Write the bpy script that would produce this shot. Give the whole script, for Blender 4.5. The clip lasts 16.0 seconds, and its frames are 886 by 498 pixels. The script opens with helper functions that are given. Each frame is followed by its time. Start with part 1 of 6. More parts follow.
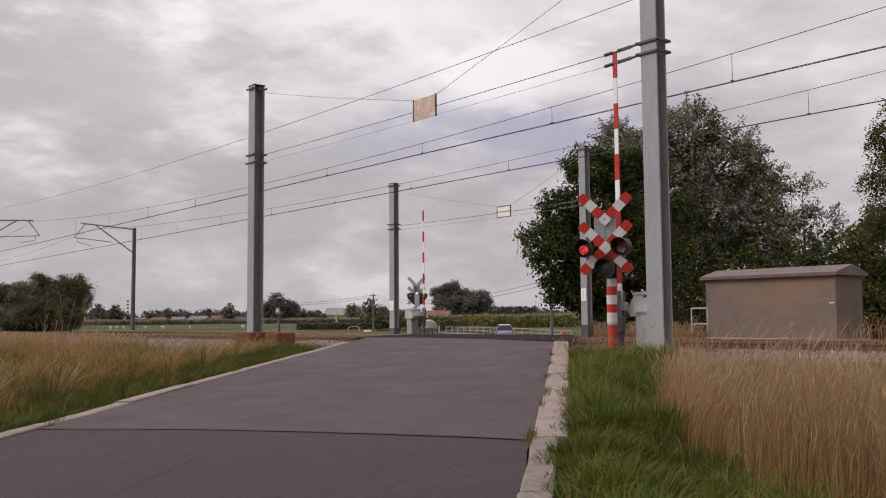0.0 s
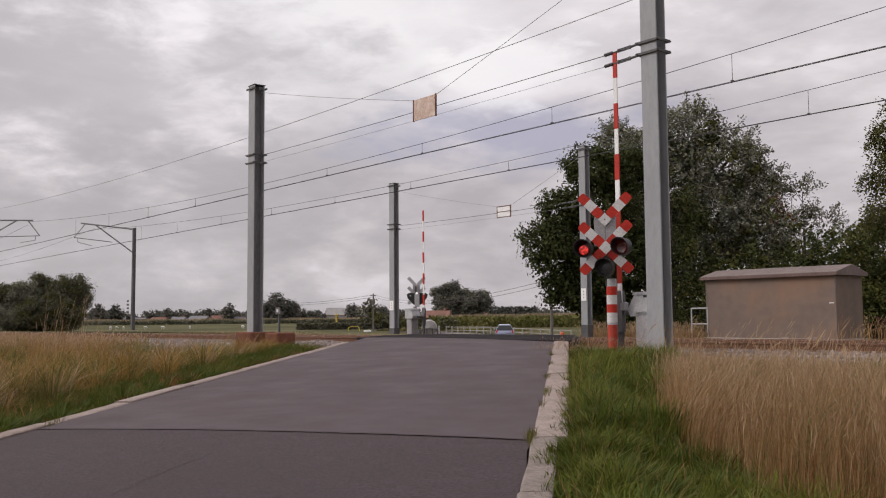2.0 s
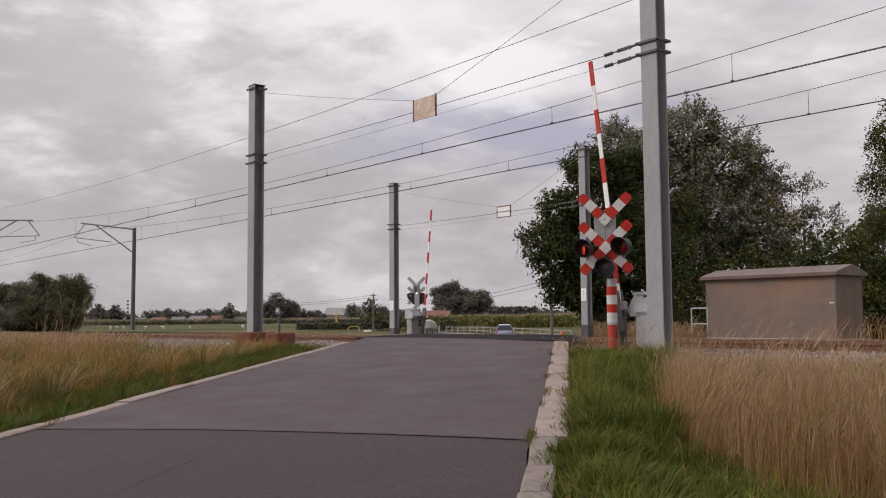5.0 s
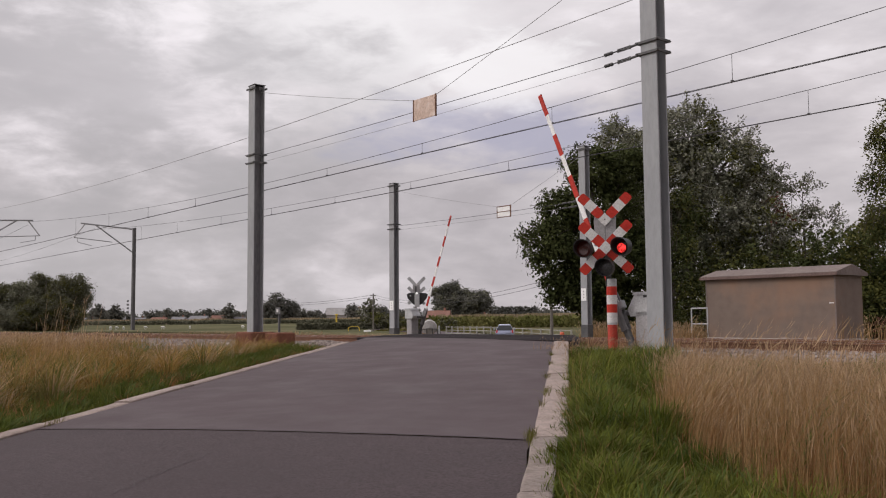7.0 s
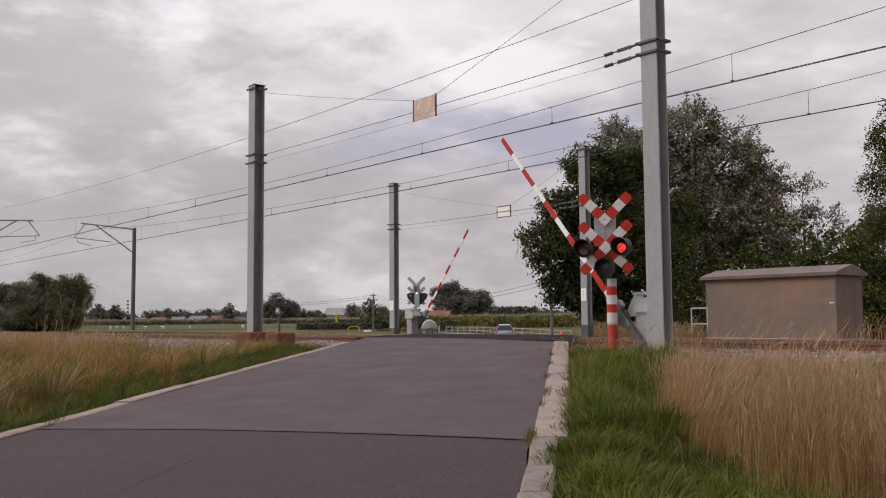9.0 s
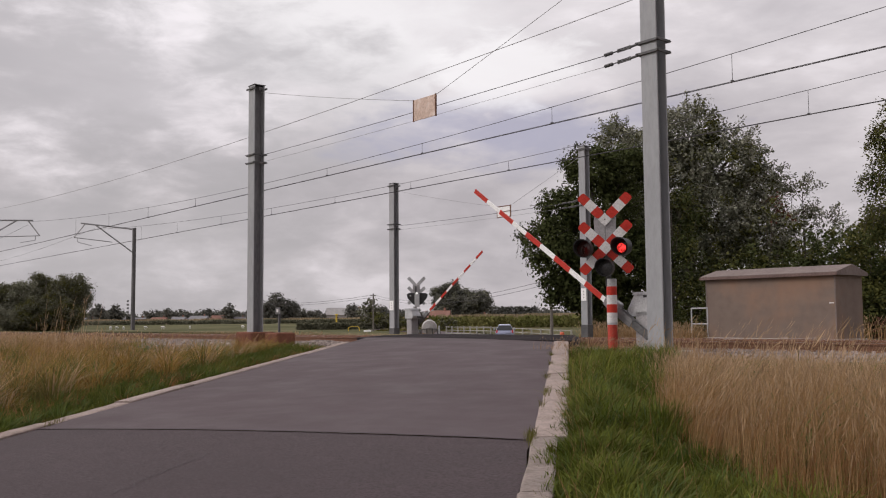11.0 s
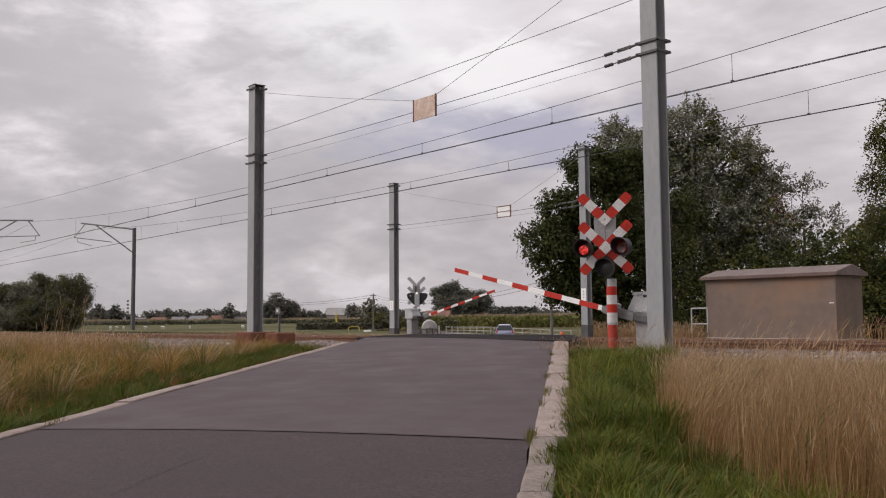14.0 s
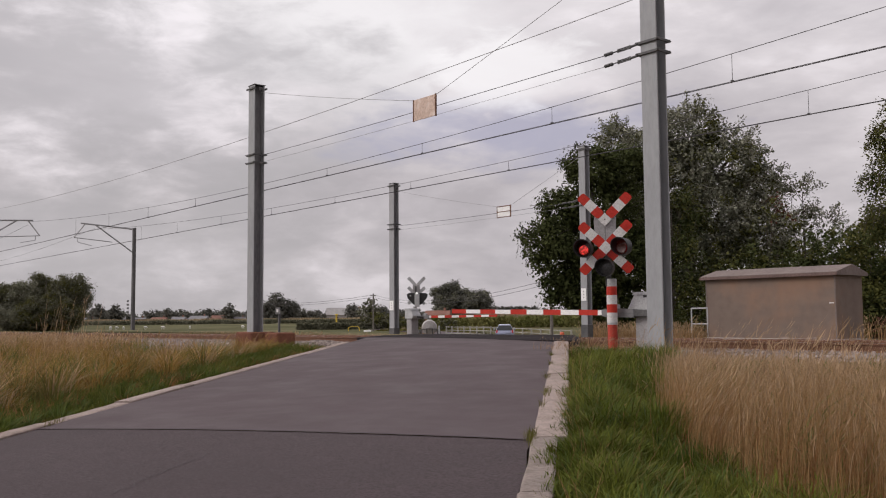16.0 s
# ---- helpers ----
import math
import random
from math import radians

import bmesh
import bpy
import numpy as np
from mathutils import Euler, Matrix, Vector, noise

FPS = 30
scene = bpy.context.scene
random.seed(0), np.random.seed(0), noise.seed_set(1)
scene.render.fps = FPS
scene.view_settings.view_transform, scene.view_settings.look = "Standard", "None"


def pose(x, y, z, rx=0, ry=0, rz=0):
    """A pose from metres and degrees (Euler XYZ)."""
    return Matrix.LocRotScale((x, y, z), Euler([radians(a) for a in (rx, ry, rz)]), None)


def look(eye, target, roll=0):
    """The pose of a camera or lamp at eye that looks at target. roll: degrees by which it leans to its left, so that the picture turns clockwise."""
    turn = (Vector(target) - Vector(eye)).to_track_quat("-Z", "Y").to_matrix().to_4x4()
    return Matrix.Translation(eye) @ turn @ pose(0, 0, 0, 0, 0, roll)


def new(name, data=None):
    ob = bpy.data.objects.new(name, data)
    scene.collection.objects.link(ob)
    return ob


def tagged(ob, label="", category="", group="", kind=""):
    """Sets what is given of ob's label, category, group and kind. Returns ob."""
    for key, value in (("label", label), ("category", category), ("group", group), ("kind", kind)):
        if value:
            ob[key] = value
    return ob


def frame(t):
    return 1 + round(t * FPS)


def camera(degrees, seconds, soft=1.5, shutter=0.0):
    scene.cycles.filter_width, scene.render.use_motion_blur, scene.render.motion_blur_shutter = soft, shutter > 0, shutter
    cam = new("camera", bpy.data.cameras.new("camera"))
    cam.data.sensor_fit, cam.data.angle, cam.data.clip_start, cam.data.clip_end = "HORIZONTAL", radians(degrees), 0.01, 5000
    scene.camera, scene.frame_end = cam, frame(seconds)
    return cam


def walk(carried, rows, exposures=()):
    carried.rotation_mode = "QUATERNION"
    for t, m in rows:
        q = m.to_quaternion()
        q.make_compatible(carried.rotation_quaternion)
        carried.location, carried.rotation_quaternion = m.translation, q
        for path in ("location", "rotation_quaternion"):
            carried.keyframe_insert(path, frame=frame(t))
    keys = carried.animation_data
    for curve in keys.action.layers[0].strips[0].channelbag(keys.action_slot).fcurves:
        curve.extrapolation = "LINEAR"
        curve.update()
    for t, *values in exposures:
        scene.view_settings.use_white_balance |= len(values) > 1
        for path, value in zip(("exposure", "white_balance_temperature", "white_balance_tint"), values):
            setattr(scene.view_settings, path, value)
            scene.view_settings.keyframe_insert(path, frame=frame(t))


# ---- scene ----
# The tracks run along X, the camera stands before them on the kerb of a skew road; z = 0 is the rail head.
cam = camera(52.0, 16.0, soft=1.1)
EYE = (0.0, 0.0, 0.52)
YAW, TILT, ROLL = 50.3, 4.24, -0.45
AIM = Vector((-math.sin(radians(YAW)) * math.cos(radians(TILT)), math.cos(radians(YAW)) * math.cos(radians(TILT)), math.sin(radians(TILT))))
VIEW = look(EYE, Vector(EYE) + AIM, ROLL)
walk(cam, [(0.0, VIEW), (16.0, VIEW)], exposures=[(0.0, 0.0), (16.0, 0.0)])


# ---- world and sun ----
def make_world():
    w = bpy.data.worlds.new("overcast_sky")
    w.use_nodes = True
    nt = w.node_tree
    N, L = nt.nodes, nt.links
    N.clear()
    out, bg = N.new("ShaderNodeOutputWorld"), N.new("ShaderNodeBackground")
    L.new(bg.outputs[0], out.inputs[0])
    bg.inputs[1].default_value = 1.0
    tc = N.new("ShaderNodeTexCoord")
    sep = N.new("ShaderNodeSeparateXYZ")
    L.new(tc.outputs["Generated"], sep.inputs[0])

    def math_(op, a, b=None):
        n = N.new("ShaderNodeMath")
        n.operation = op
        for i, v in enumerate((a, b)):
            if v is None:
                continue
            if isinstance(v, (int, float)):
                n.inputs[i].default_value = v
            else:
                L.new(v, n.inputs[i])
        return n.outputs[0]

    def noise_(vec, scale, detail, rough=0.55, dist=0.0):
        n = N.new("ShaderNodeTexNoise")
        n.inputs["Scale"].default_value, n.inputs["Detail"].default_value = scale, detail
        n.inputs["Roughness"].default_value, n.inputs["Distortion"].default_value = rough, dist
        L.new(vec, n.inputs["Vector"])
        return n.outputs[0]

    def ramp_(fac, stops):
        n = N.new("ShaderNodeValToRGB")
        e = n.color_ramp.elements
        while len(e) < len(stops):
            e.new(0.5)
        for k, (p, c) in zip(e, stops):
            k.position, k.color = p, (*c, 1)
        L.new(fac, n.inputs[0])
        return n.outputs[0]

    def mix_(a, b, fac, kind="MIX"):
        n = N.new("ShaderNodeMix")
        n.data_type, n.blend_type = "RGBA", kind
        for sock, v in ((n.inputs[0], fac), (n.inputs[6], a), (n.inputs[7], b)):
            if isinstance(v, (int, float)):
                sock.default_value = v
            elif isinstance(v, tuple):
                sock.default_value = (*v, 1)
            else:
                L.new(v, sock)
        return n.outputs[2]

    zc = math_("MAXIMUM", sep.outputs[2], 0.0)
    mp = N.new("ShaderNodeMapping")
    mp.inputs["Scale"].default_value = (1.0, 1.0, 2.6)
    L.new(tc.outputs["Generated"], mp.inputs[0])
    big = noise_(mp.outputs[0], 2.3, 3, 0.45, 0.25)
    mid = noise_(mp.outputs[0], 6.5, 5, 0.52, 0.2)
    fine = noise_(mp.outputs[0], 17.0, 6, 0.58, 0.3)
    cloud = math_("ADD", math_("ADD", math_("MULTIPLY", big, 0.42), math_("MULTIPLY", mid, 0.44)), math_("MULTIPLY", fine, 0.14))
    shade = ramp_(cloud, [(0.38, (0.76, 0.735, 0.76)), (0.46, (0.90, 0.875, 0.895)), (0.52, (1.04, 1.01, 1.025)), (0.60, (1.30, 1.27, 1.29))])
    # brighter towards the zenith, as under any overcast sky
    grad = ramp_(zc, [(0.0, (0.535, 0.508, 0.521)), (0.10, (0.61, 0.583, 0.597)), (0.20, (0.655, 0.628, 0.644)), (0.30, (0.72, 0.695, 0.713)), (1.0, (1.0, 0.975, 0.99))])
    clouds = mix_(grad, shade, 1.0, "MULTIPLY")
    sky = N.new("ShaderNodeTexSky")
    sky.sky_type, sky.sun_disc = "NISHITA", False
    sky.sun_elevation, sky.sun_rotation = radians(48), radians(150)
    blue = mix_(sky.outputs[0], (0.10, 0.10, 0.10), 1.0, "MULTIPLY")

    def dot_(d):
        n = N.new("ShaderNodeVectorMath")
        n.operation = "DOT_PRODUCT"
        L.new(tc.outputs["Generated"], n.inputs[0])
        n.inputs[1].default_value = d
        return n.outputs["Value"]

    def smooth_(v, lo, hi):
        m = N.new("ShaderNodeMapRange")
        m.interpolation_type = "SMOOTHSTEP"
        L.new(v, m.inputs[0])
        m.inputs[1].default_value, m.inputs[2].default_value = lo, hi
        return m.outputs[0]

    def near_dir(d, inner, outer):
        return smooth_(dot_(d), math.cos(radians(outer)), math.cos(radians(inner)))

    def bank_(d, wide, high, ragged, soft):
        """A cloud bank about a direction: half its width and height as tangents, its rim broken by the noise."""
        d = Vector(d)
        side = d.cross(Vector((0, 0, 1))).normalized()
        up = side.cross(d)
        ahead = math_("MAXIMUM", dot_(tuple(d)), 0.05)
        a = math_("DIVIDE", math_("DIVIDE", dot_(tuple(side)), ahead), wide)
        c = math_("DIVIDE", math_("DIVIDE", dot_(tuple(up)), ahead), high)
        rim = math_("SQRT", math_("ADD", math_("MULTIPLY", a, a), math_("MULTIPLY", c, c)))
        rim = math_("ADD", rim, math_("MULTIPLY", math_("SUBTRACT", fine, 0.5), ragged))
        rim = math_("ADD", rim, math_("MULTIPLY", math_("SUBTRACT", mid, 0.5), ragged))
        n = smooth_(rim, 1.0 - soft, 1.0 + soft)
        return math_("SUBTRACT", 1.0, n)

    # a bright upper deck, grey banks under it, a thin lilac gap and a white cumulus over the gap
    lit = mix_(clouds, (0.94, 0.91, 0.93), math_("MULTIPLY", bank_(DECK_DIR, 0.19, 0.085, 1.6, 0.8), 0.90))
    grey = mix_(lit, (0.475, 0.452, 0.475), math_("MULTIPLY", bank_(GREY_DIR, 0.22, 0.095, 2.2, 0.7), 0.72))
    grey = mix_(grey, (0.445, 0.423, 0.436), math_("MULTIPLY", bank_(LOW_DIR, 0.28, 0.080, 1.8, 0.8), 0.72))
    gap = bank_(GAP_DIR, 0.125, 0.032, 2.2, 0.75)
    sky1 = mix_(grey, (0.445, 0.425, 0.535), math_("MULTIPLY", gap, 0.85))
    sky1b = mix_(sky1, blue, math_("MULTIPLY", gap, 0.06))
    sky2 = mix_(sky1b, (1.02, 0.99, 1.01), math_("MULTIPLY", bank_(PUFF_DIR, 0.080, 0.040, 1.6, 0.36), 0.62))
    # the sun's side of the cloud cover is brighter
    glow = near_dir(tuple(Vector((-0.44, -0.70, 0.58)).normalized()), 5.0, 130.0)
    side = ramp_(glow, [(0.0, (0.80, 0.80, 0.81)), (0.10, (0.97, 0.97, 0.97)), (0.80, (1.0, 1.0, 1.0)), (1.0, (1.35, 1.34, 1.32))])
    L.new(mix_(sky2, side, 1.0, "MULTIPLY"), bg.inputs[0])
    scene.world = w


def sky_dir(tan_right, tan_up):
    """A direction of the sky from tangents right of and above the camera's axis."""
    m = VIEW.to_3x3()
    return tuple((m @ Vector((tan_right, tan_up, -1))).normalized())


GAP_DIR = sky_dir(0.080, 0.132)
PUFF_DIR = sky_dir(0.070, 0.196)
DECK_DIR = sky_dir(-0.11, 0.250)
GREY_DIR = sky_dir(-0.38, 0.185)
LOW_DIR = sky_dir(-0.38, 0.01)
make_world()
sun_data = bpy.data.lights.new("sun", "SUN")
sun_data.energy, sun_data.angle, sun_data.color = 1.5, radians(22), (1.0, 0.95, 0.90)
sun = new("sun", sun_data)
sun.matrix_world = look((-56, -60, 58), (-12, 10, 0))


# ---- materials ----
def mat(name, c1, c2=None, scale=4.0, rough=0.8, metal=0.0, bump=0.0, bscale=40.0, island=0.0, emit=None, spec=0.5, stretch=(1, 1, 1), fleck=0.72, stain=None, stain_scale=1.0, stain_cut=0.55, two=0.0):
    m = bpy.data.materials.new(name)
    m.use_nodes = True
    nt = m.node_tree
    N, L = nt.nodes, nt.links
    b = N["Principled BSDF"]
    b.inputs["Roughness"].default_value, b.inputs["Metallic"].default_value = rough, metal
    b.inputs["Specular IOR Level"].default_value = spec
    c2 = c2 or tuple(min(1, x * 1.25) for x in c1)
    tc, mp = N.new("ShaderNodeTexCoord"), N.new("ShaderNodeMapping")
    mp.inputs["Scale"].default_value = stretch
    L.new(tc.outputs["Object"], mp.inputs[0])

    def nz(sc, det):
        n = N.new("ShaderNodeTexNoise")
        n.inputs["Scale"].default_value, n.inputs["Detail"].default_value = sc, det
        n.inputs["Roughness"].default_value = 0.6
        L.new(mp.outputs[0], n.inputs["Vector"])
        return n

    def mixc(a, bb, f, kind="MIX"):
        n = N.new("ShaderNodeMix")
        n.data_type, n.blend_type = "RGBA", kind
        for sock, v in ((n.inputs[0], f), (n.inputs[6], a), (n.inputs[7], bb)):
            if isinstance(v, (int, float)):
                sock.default_value = v
            elif isinstance(v, tuple):
                sock.default_value = (*v, 1)
            else:
                L.new(v, sock)
        return n.outputs[2]

    def rng(sock, lo, hi, a=0.0, bb=1.0):
        n = N.new("ShaderNodeMapRange")
        L.new(sock, n.inputs[0])
        for i, v in enumerate((lo, hi, a, bb)):
            n.inputs[i + 1].default_value = v
        return n.outputs[0]

    big, fine = nz(scale, 5), nz(scale * 9, 4)
    col = mixc(c1, c2, rng(big.outputs[0], 0.35, 0.65))
    col = mixc(col, mixc(col, (fleck,) * 3, 1.0, "MULTIPLY"), rng(fine.outputs[0], 0.42, 0.68))
    if stain:
        st = nz(stain_scale, 6)
        col = mixc(col, stain, rng(st.outputs[0], stain_cut, stain_cut + 0.12, 0, 0.85))
    if island:
        g = N.new("ShaderNodeNewGeometry")
        col = mixc(col, mixc(col, (1 - island,) * 3, 1.0, "MULTIPLY"), g.outputs["Random Per Island"])
        oi = N.new("ShaderNodeObjectInfo")
        col = mixc(col, mixc(col, (0.9, 0.88, 0.86), 1.0, "MULTIPLY"), oi.outputs["Random"])
    L.new(col, b.inputs["Base Color"])
    rr = rng(fine.outputs[0], 0.3, 0.7, max(0.0, rough - 0.12), min(1.0, rough + 0.1))
    L.new(rr, b.inputs["Roughness"])
    if bump:
        bn, bt = nz(bscale, 4), N.new("ShaderNodeBump")
        bt.inputs["Strength"].default_value, bt.inputs["Distance"].default_value = bump, 0.02
        L.new(bn.outputs[0], bt.inputs["Height"])
        L.new(bt.outputs[0], b.inputs["Normal"])
    if two:
        b.inputs["Transmission Weight"].default_value = 0.0
        tr, ad = N.new("ShaderNodeBsdfTranslucent"), N.new("ShaderNodeMixShader")
        L.new(col, tr.inputs[0])
        ad.inputs[0].default_value = two
        L.new(b.outputs[0], ad.inputs[1])
        L.new(tr.outputs[0], ad.inputs[2])
        L.new(ad.outputs[0], N["Material Output"].inputs[0])
    if emit:
        b.inputs["Emission Color"].default_value = (*emit[:3], 1)
        ems = nz(24.0, 1)
        L.new(rng(ems.outputs[0], 0.44, 0.60, emit[3] * 0.10, emit[3]), b.inputs["Emission Strength"])
    return m


M = {}
M["asphalt"] = mat("asphalt", (0.0630, 0.0430, 0.0472), (0.0680, 0.0465, 0.0512), 0.15, 0.76, bump=0.05, bscale=240, fleck=0.988, stain=(0.0590, 0.0403, 0.0440), stain_scale=0.12, stain_cut=0.48, spec=0.34)
M["asphalt_old"] = mat("asphalt_old", (0.0475, 0.0325, 0.0355), (0.055, 0.0378, 0.0412), 5.0, 0.8, bump=0.22, bscale=130, fleck=0.68, stain=(0.042, 0.0290, 0.0315), stain_scale=0.5, stain_cut=0.52, spec=0.28)
M["asphalt_dark"] = mat("asphalt_dark", (0.026, 0.022, 0.023), (0.042, 0.036, 0.038), 1.2, 0.95, bump=0.4, bscale=120, spec=0.05)
M["tar"] = mat("tar", (0.034, 0.0245, 0.0265), (0.050, 0.036, 0.039), 5, 0.75, bump=0.3, bscale=60)
M["kerb"] = mat("kerb_concrete", (0.285, 0.222, 0.196), (0.370, 0.292, 0.260), 3.0, 0.9, bump=0.4, bscale=50, island=0.12, stain=(0.215, 0.165, 0.135), stain_scale=2.2, stain_cut=0.58)
M["kerb_old"] = mat("dirty_kerb_concrete", (0.185, 0.148, 0.130), (0.245, 0.198, 0.174), 3.0, 0.9, bump=0.4, bscale=50, stain=(0.145, 0.115, 0.095), stain_scale=2.5, stain_cut=0.54)
M["soil"] = mat("soil", (0.085, 0.065, 0.034), (0.14, 0.105, 0.052), 1.5, 0.95, spec=0.05, bump=0.8, bscale=20, stain=(0.05, 0.075, 0.02), stain_scale=0.6, stain_cut=0.5)
M["steel"] = mat("galvanised_steel", (0.262, 0.264, 0.275), (0.310, 0.312, 0.322), 1.6, 0.7, 0.0, bump=0.05, bscale=30, fleck=0.90, stretch=(1, 1, 0.3), stain=(0.255, 0.252, 0.258), stain_scale=2.0, stain_cut=0.58)
M["steel_dark"] = mat("weathered_steel", (0.075, 0.073, 0.075), (0.12, 0.115, 0.115), 3, 0.7, 0.2, bump=0.1, bscale=30)
M["wire"] = mat("copper_wire", (0.045, 0.042, 0.045), (0.07, 0.065, 0.068), 3, 0.6, 0.3)
M["wire_grey"] = mat("grey_wire", (0.27, 0.262, 0.275), (0.33, 0.32, 0.33), 3, 0.6, 0.2)
M["rust"] = mat("rusty_rail", (0.12, 0.055, 0.032), (0.19, 0.090, 0.052), 6, 0.85, 0.1, bump=0.3, bscale=60)
M["railhead"] = mat("rail_head", (0.32, 0.28, 0.26), (0.42, 0.38, 0.36), 6, 0.45, 0.6)
M["ballast"] = mat("ballast_stone", (0.30, 0.243, 0.218), (0.45, 0.375, 0.345), 5, 0.95, bump=0.6, bscale=25, island=0.5)
M["ballast_bed"] = mat("ballast_bed", (0.21, 0.168, 0.150), (0.35, 0.295, 0.270), 14, 0.95, bump=1.0, bscale=22)
M["sleeper"] = mat("sleeper_concrete", (0.30, 0.27, 0.25), (0.38, 0.34, 0.31), 5, 0.9, bump=0.3, bscale=30)
M["foundation"] = mat("brown_foundation", (0.13, 0.055, 0.036), (0.19, 0.082, 0.055), 3, 0.9, spec=0.1, bump=0.4, bscale=30, stain=(0.45, 0.40, 0.37), stain_scale=2.4, stain_cut=0.66)
M["red"] = mat("red_paint", (0.415, 0.025, 0.014), (0.50, 0.034, 0.019), 4, 0.5, spec=0.25, bump=0.03, bscale=40, stain=(0.31, 0.036, 0.024), stain_scale=5, stain_cut=0.58)
M["red_worn"] = mat("worn_red_paint", (0.36, 0.030, 0.016), (0.46, 0.045, 0.024), 6, 0.65, bump=0.3, bscale=40, stain=(0.30, 0.13, 0.075), stain_scale=9, stain_cut=0.52)
M["white"] = mat("white_paint", (0.585, 0.562, 0.555), (0.655, 0.632, 0.622), 4, 0.5, bump=0.03, bscale=40, stain=(0.47, 0.445, 0.43), stain_scale=5, stain_cut=0.60)
M["boom_white"] = mat("glossy_white_boom", (0.80, 0.785, 0.775), (0.86, 0.845, 0.835), 4, 0.4, bump=0.02, bscale=40, stain=(0.66, 0.63, 0.61), stain_scale=5, stain_cut=0.64)
M["white_clean"] = mat("white_reflector", (0.82, 0.81, 0.80), (0.88, 0.87, 0.86), 4, 0.4)
M["grey"] = mat("grey_enamel", (0.30, 0.285, 0.29), (0.36, 0.34, 0.345), 4, 0.55, 0.1, bump=0.04, bscale=30)
M["light_grey"] = mat("light_grey_paint", (0.40, 0.40, 0.41), (0.47, 0.467, 0.475), 3, 0.6, 0.05, bump=0.05, bscale=30, stain=(0.36, 0.355, 0.36), stain_scale=3, stain_cut=0.6)
M["black"] = mat("black_plastic", (0.018, 0.017, 0.018), (0.03, 0.029, 0.03), 5, 0.6)
M["lens_off"] = mat("dark_red_lens", (0.050, 0.014, 0.012), (0.075, 0.018, 0.014), 20, 0.25)
M["lens_grey"] = mat("dark_lens", (0.05, 0.048, 0.05), (0.075, 0.07, 0.072), 20, 0.25)
M["glow_red"] = mat("lit_red_lens", (0.5, 0.02, 0.01), (0.6, 0.03, 0.02), 20, 0.4, emit=(1.0, 0.032, 0.030, 1.7))
M["glow_red_soft"] = mat("lit_red_lens_dim", (0.4, 0.02, 0.01), (0.5, 0.03, 0.02), 20, 0.4, emit=(1.0, 0.055, 0.045, 0.8))
M["glow_white"] = mat("lit_white_lamp", (0.8, 0.8, 0.8), (0.85, 0.85, 0.85), 20, 0.4, emit=(1.0, 0.98, 0.95, 1.2))
M["hut"] = mat("hut_render", (0.162, 0.120, 0.100), (0.188, 0.138, 0.115), 0.35, 0.92, bump=0.08, bscale=60, fleck=0.90, stain=(0.226, 0.138, 0.096), stain_scale=0.34, stain_cut=0.44)
# Shade of the mast web's recess put into the colour; also grey metal plates
M["grime"] = mat("web_shade_and_grey_steel", (0.130, 0.126, 0.130), (0.180, 0.174, 0.178), 2.0, 0.75, 0.0, bump=0.1, bscale=30, stretch=(1, 1, 0.3))
M["hut_roof"] = mat("hut_roof_concrete", (0.150, 0.116, 0.106), (0.190, 0.148, 0.136), 1.0, 0.9, bump=0.15, bscale=50, fleck=0.85)
M["fascia"] = mat("eaves_board", (0.125, 0.080, 0.072), (0.165, 0.108, 0.096), 2.0, 0.85, bump=0.1, bscale=40)
M["board"] = mat("weathered_board", (0.52, 0.38, 0.31), (0.66, 0.50, 0.42), 2.5, 0.8, stain=(0.70, 0.60, 0.55), stain_scale=4, stain_cut=0.52)
M["bark"] = mat("bark", (0.06, 0.048, 0.038), (0.12, 0.10, 0.08), 6, 0.95, bump=0.8, bscale=14, stretch=(1, 1, 0.25))
M["leaf_dark"] = mat("leaf_dark_green", (0.058, 0.074, 0.022), (0.112, 0.130, 0.044), 0.5, 0.8, island=0.55, spec=0.15, two=0.25)
M["leaf_silver"] = mat("leaf_willow_silver", (0.215, 0.222, 0.140), (0.430, 0.430, 0.335), 0.45, 0.6, island=0.62, spec=0.3, two=0.25)
M["leaf_olive"] = mat("leaf_olive", (0.108, 0.112, 0.028), (0.172, 0.168, 0.054), 0.5, 0.8, island=0.5, spec=0.15, two=0.3)
# far leaves are paled and greyed: distance haze painted into the base colour
M["leaf_far_hazed"] = mat("leaf_far_trees_hazed", (0.155, 0.155, 0.100), (0.225, 0.220, 0.155), 0.1, 0.8, island=0.45, spec=0.15, two=0.3)
M["leaf_woods_hazed"] = mat("leaf_distant_woods_hazed", (0.130, 0.130, 0.112), (0.172, 0.170, 0.148), 0.05, 0.8, island=0.30, spec=0.15, two=0.3)
M["leaf_red"] = mat("leaf_reddish_hedge", (0.10, 0.045, 0.03), (0.15, 0.07, 0.045), 0.5, 0.8, island=0.4, spec=0.15, two=0.2)
M["grass"] = mat("fresh_grass", (0.105, 0.136, 0.016), (0.240, 0.258, 0.048), 0.7, 0.8, island=0.55, spec=0.15, two=0.35)
M["grass_deep"] = mat("deep_green_grass", (0.072, 0.108, 0.016), (0.140, 0.185, 0.036), 0.7, 0.7, island=0.5, spec=0.25, two=0.35)
M["grass_olive"] = mat("olive_grass", (0.150, 0.150, 0.035), (0.240, 0.210, 0.070), 0.7, 0.8, island=0.5, spec=0.15, two=0.3)
M["straw"] = mat("dry_straw", (0.335, 0.192, 0.080), (0.585, 0.385, 0.198), 0.9, 0.8, island=0.50, spec=0.15, two=0.3)
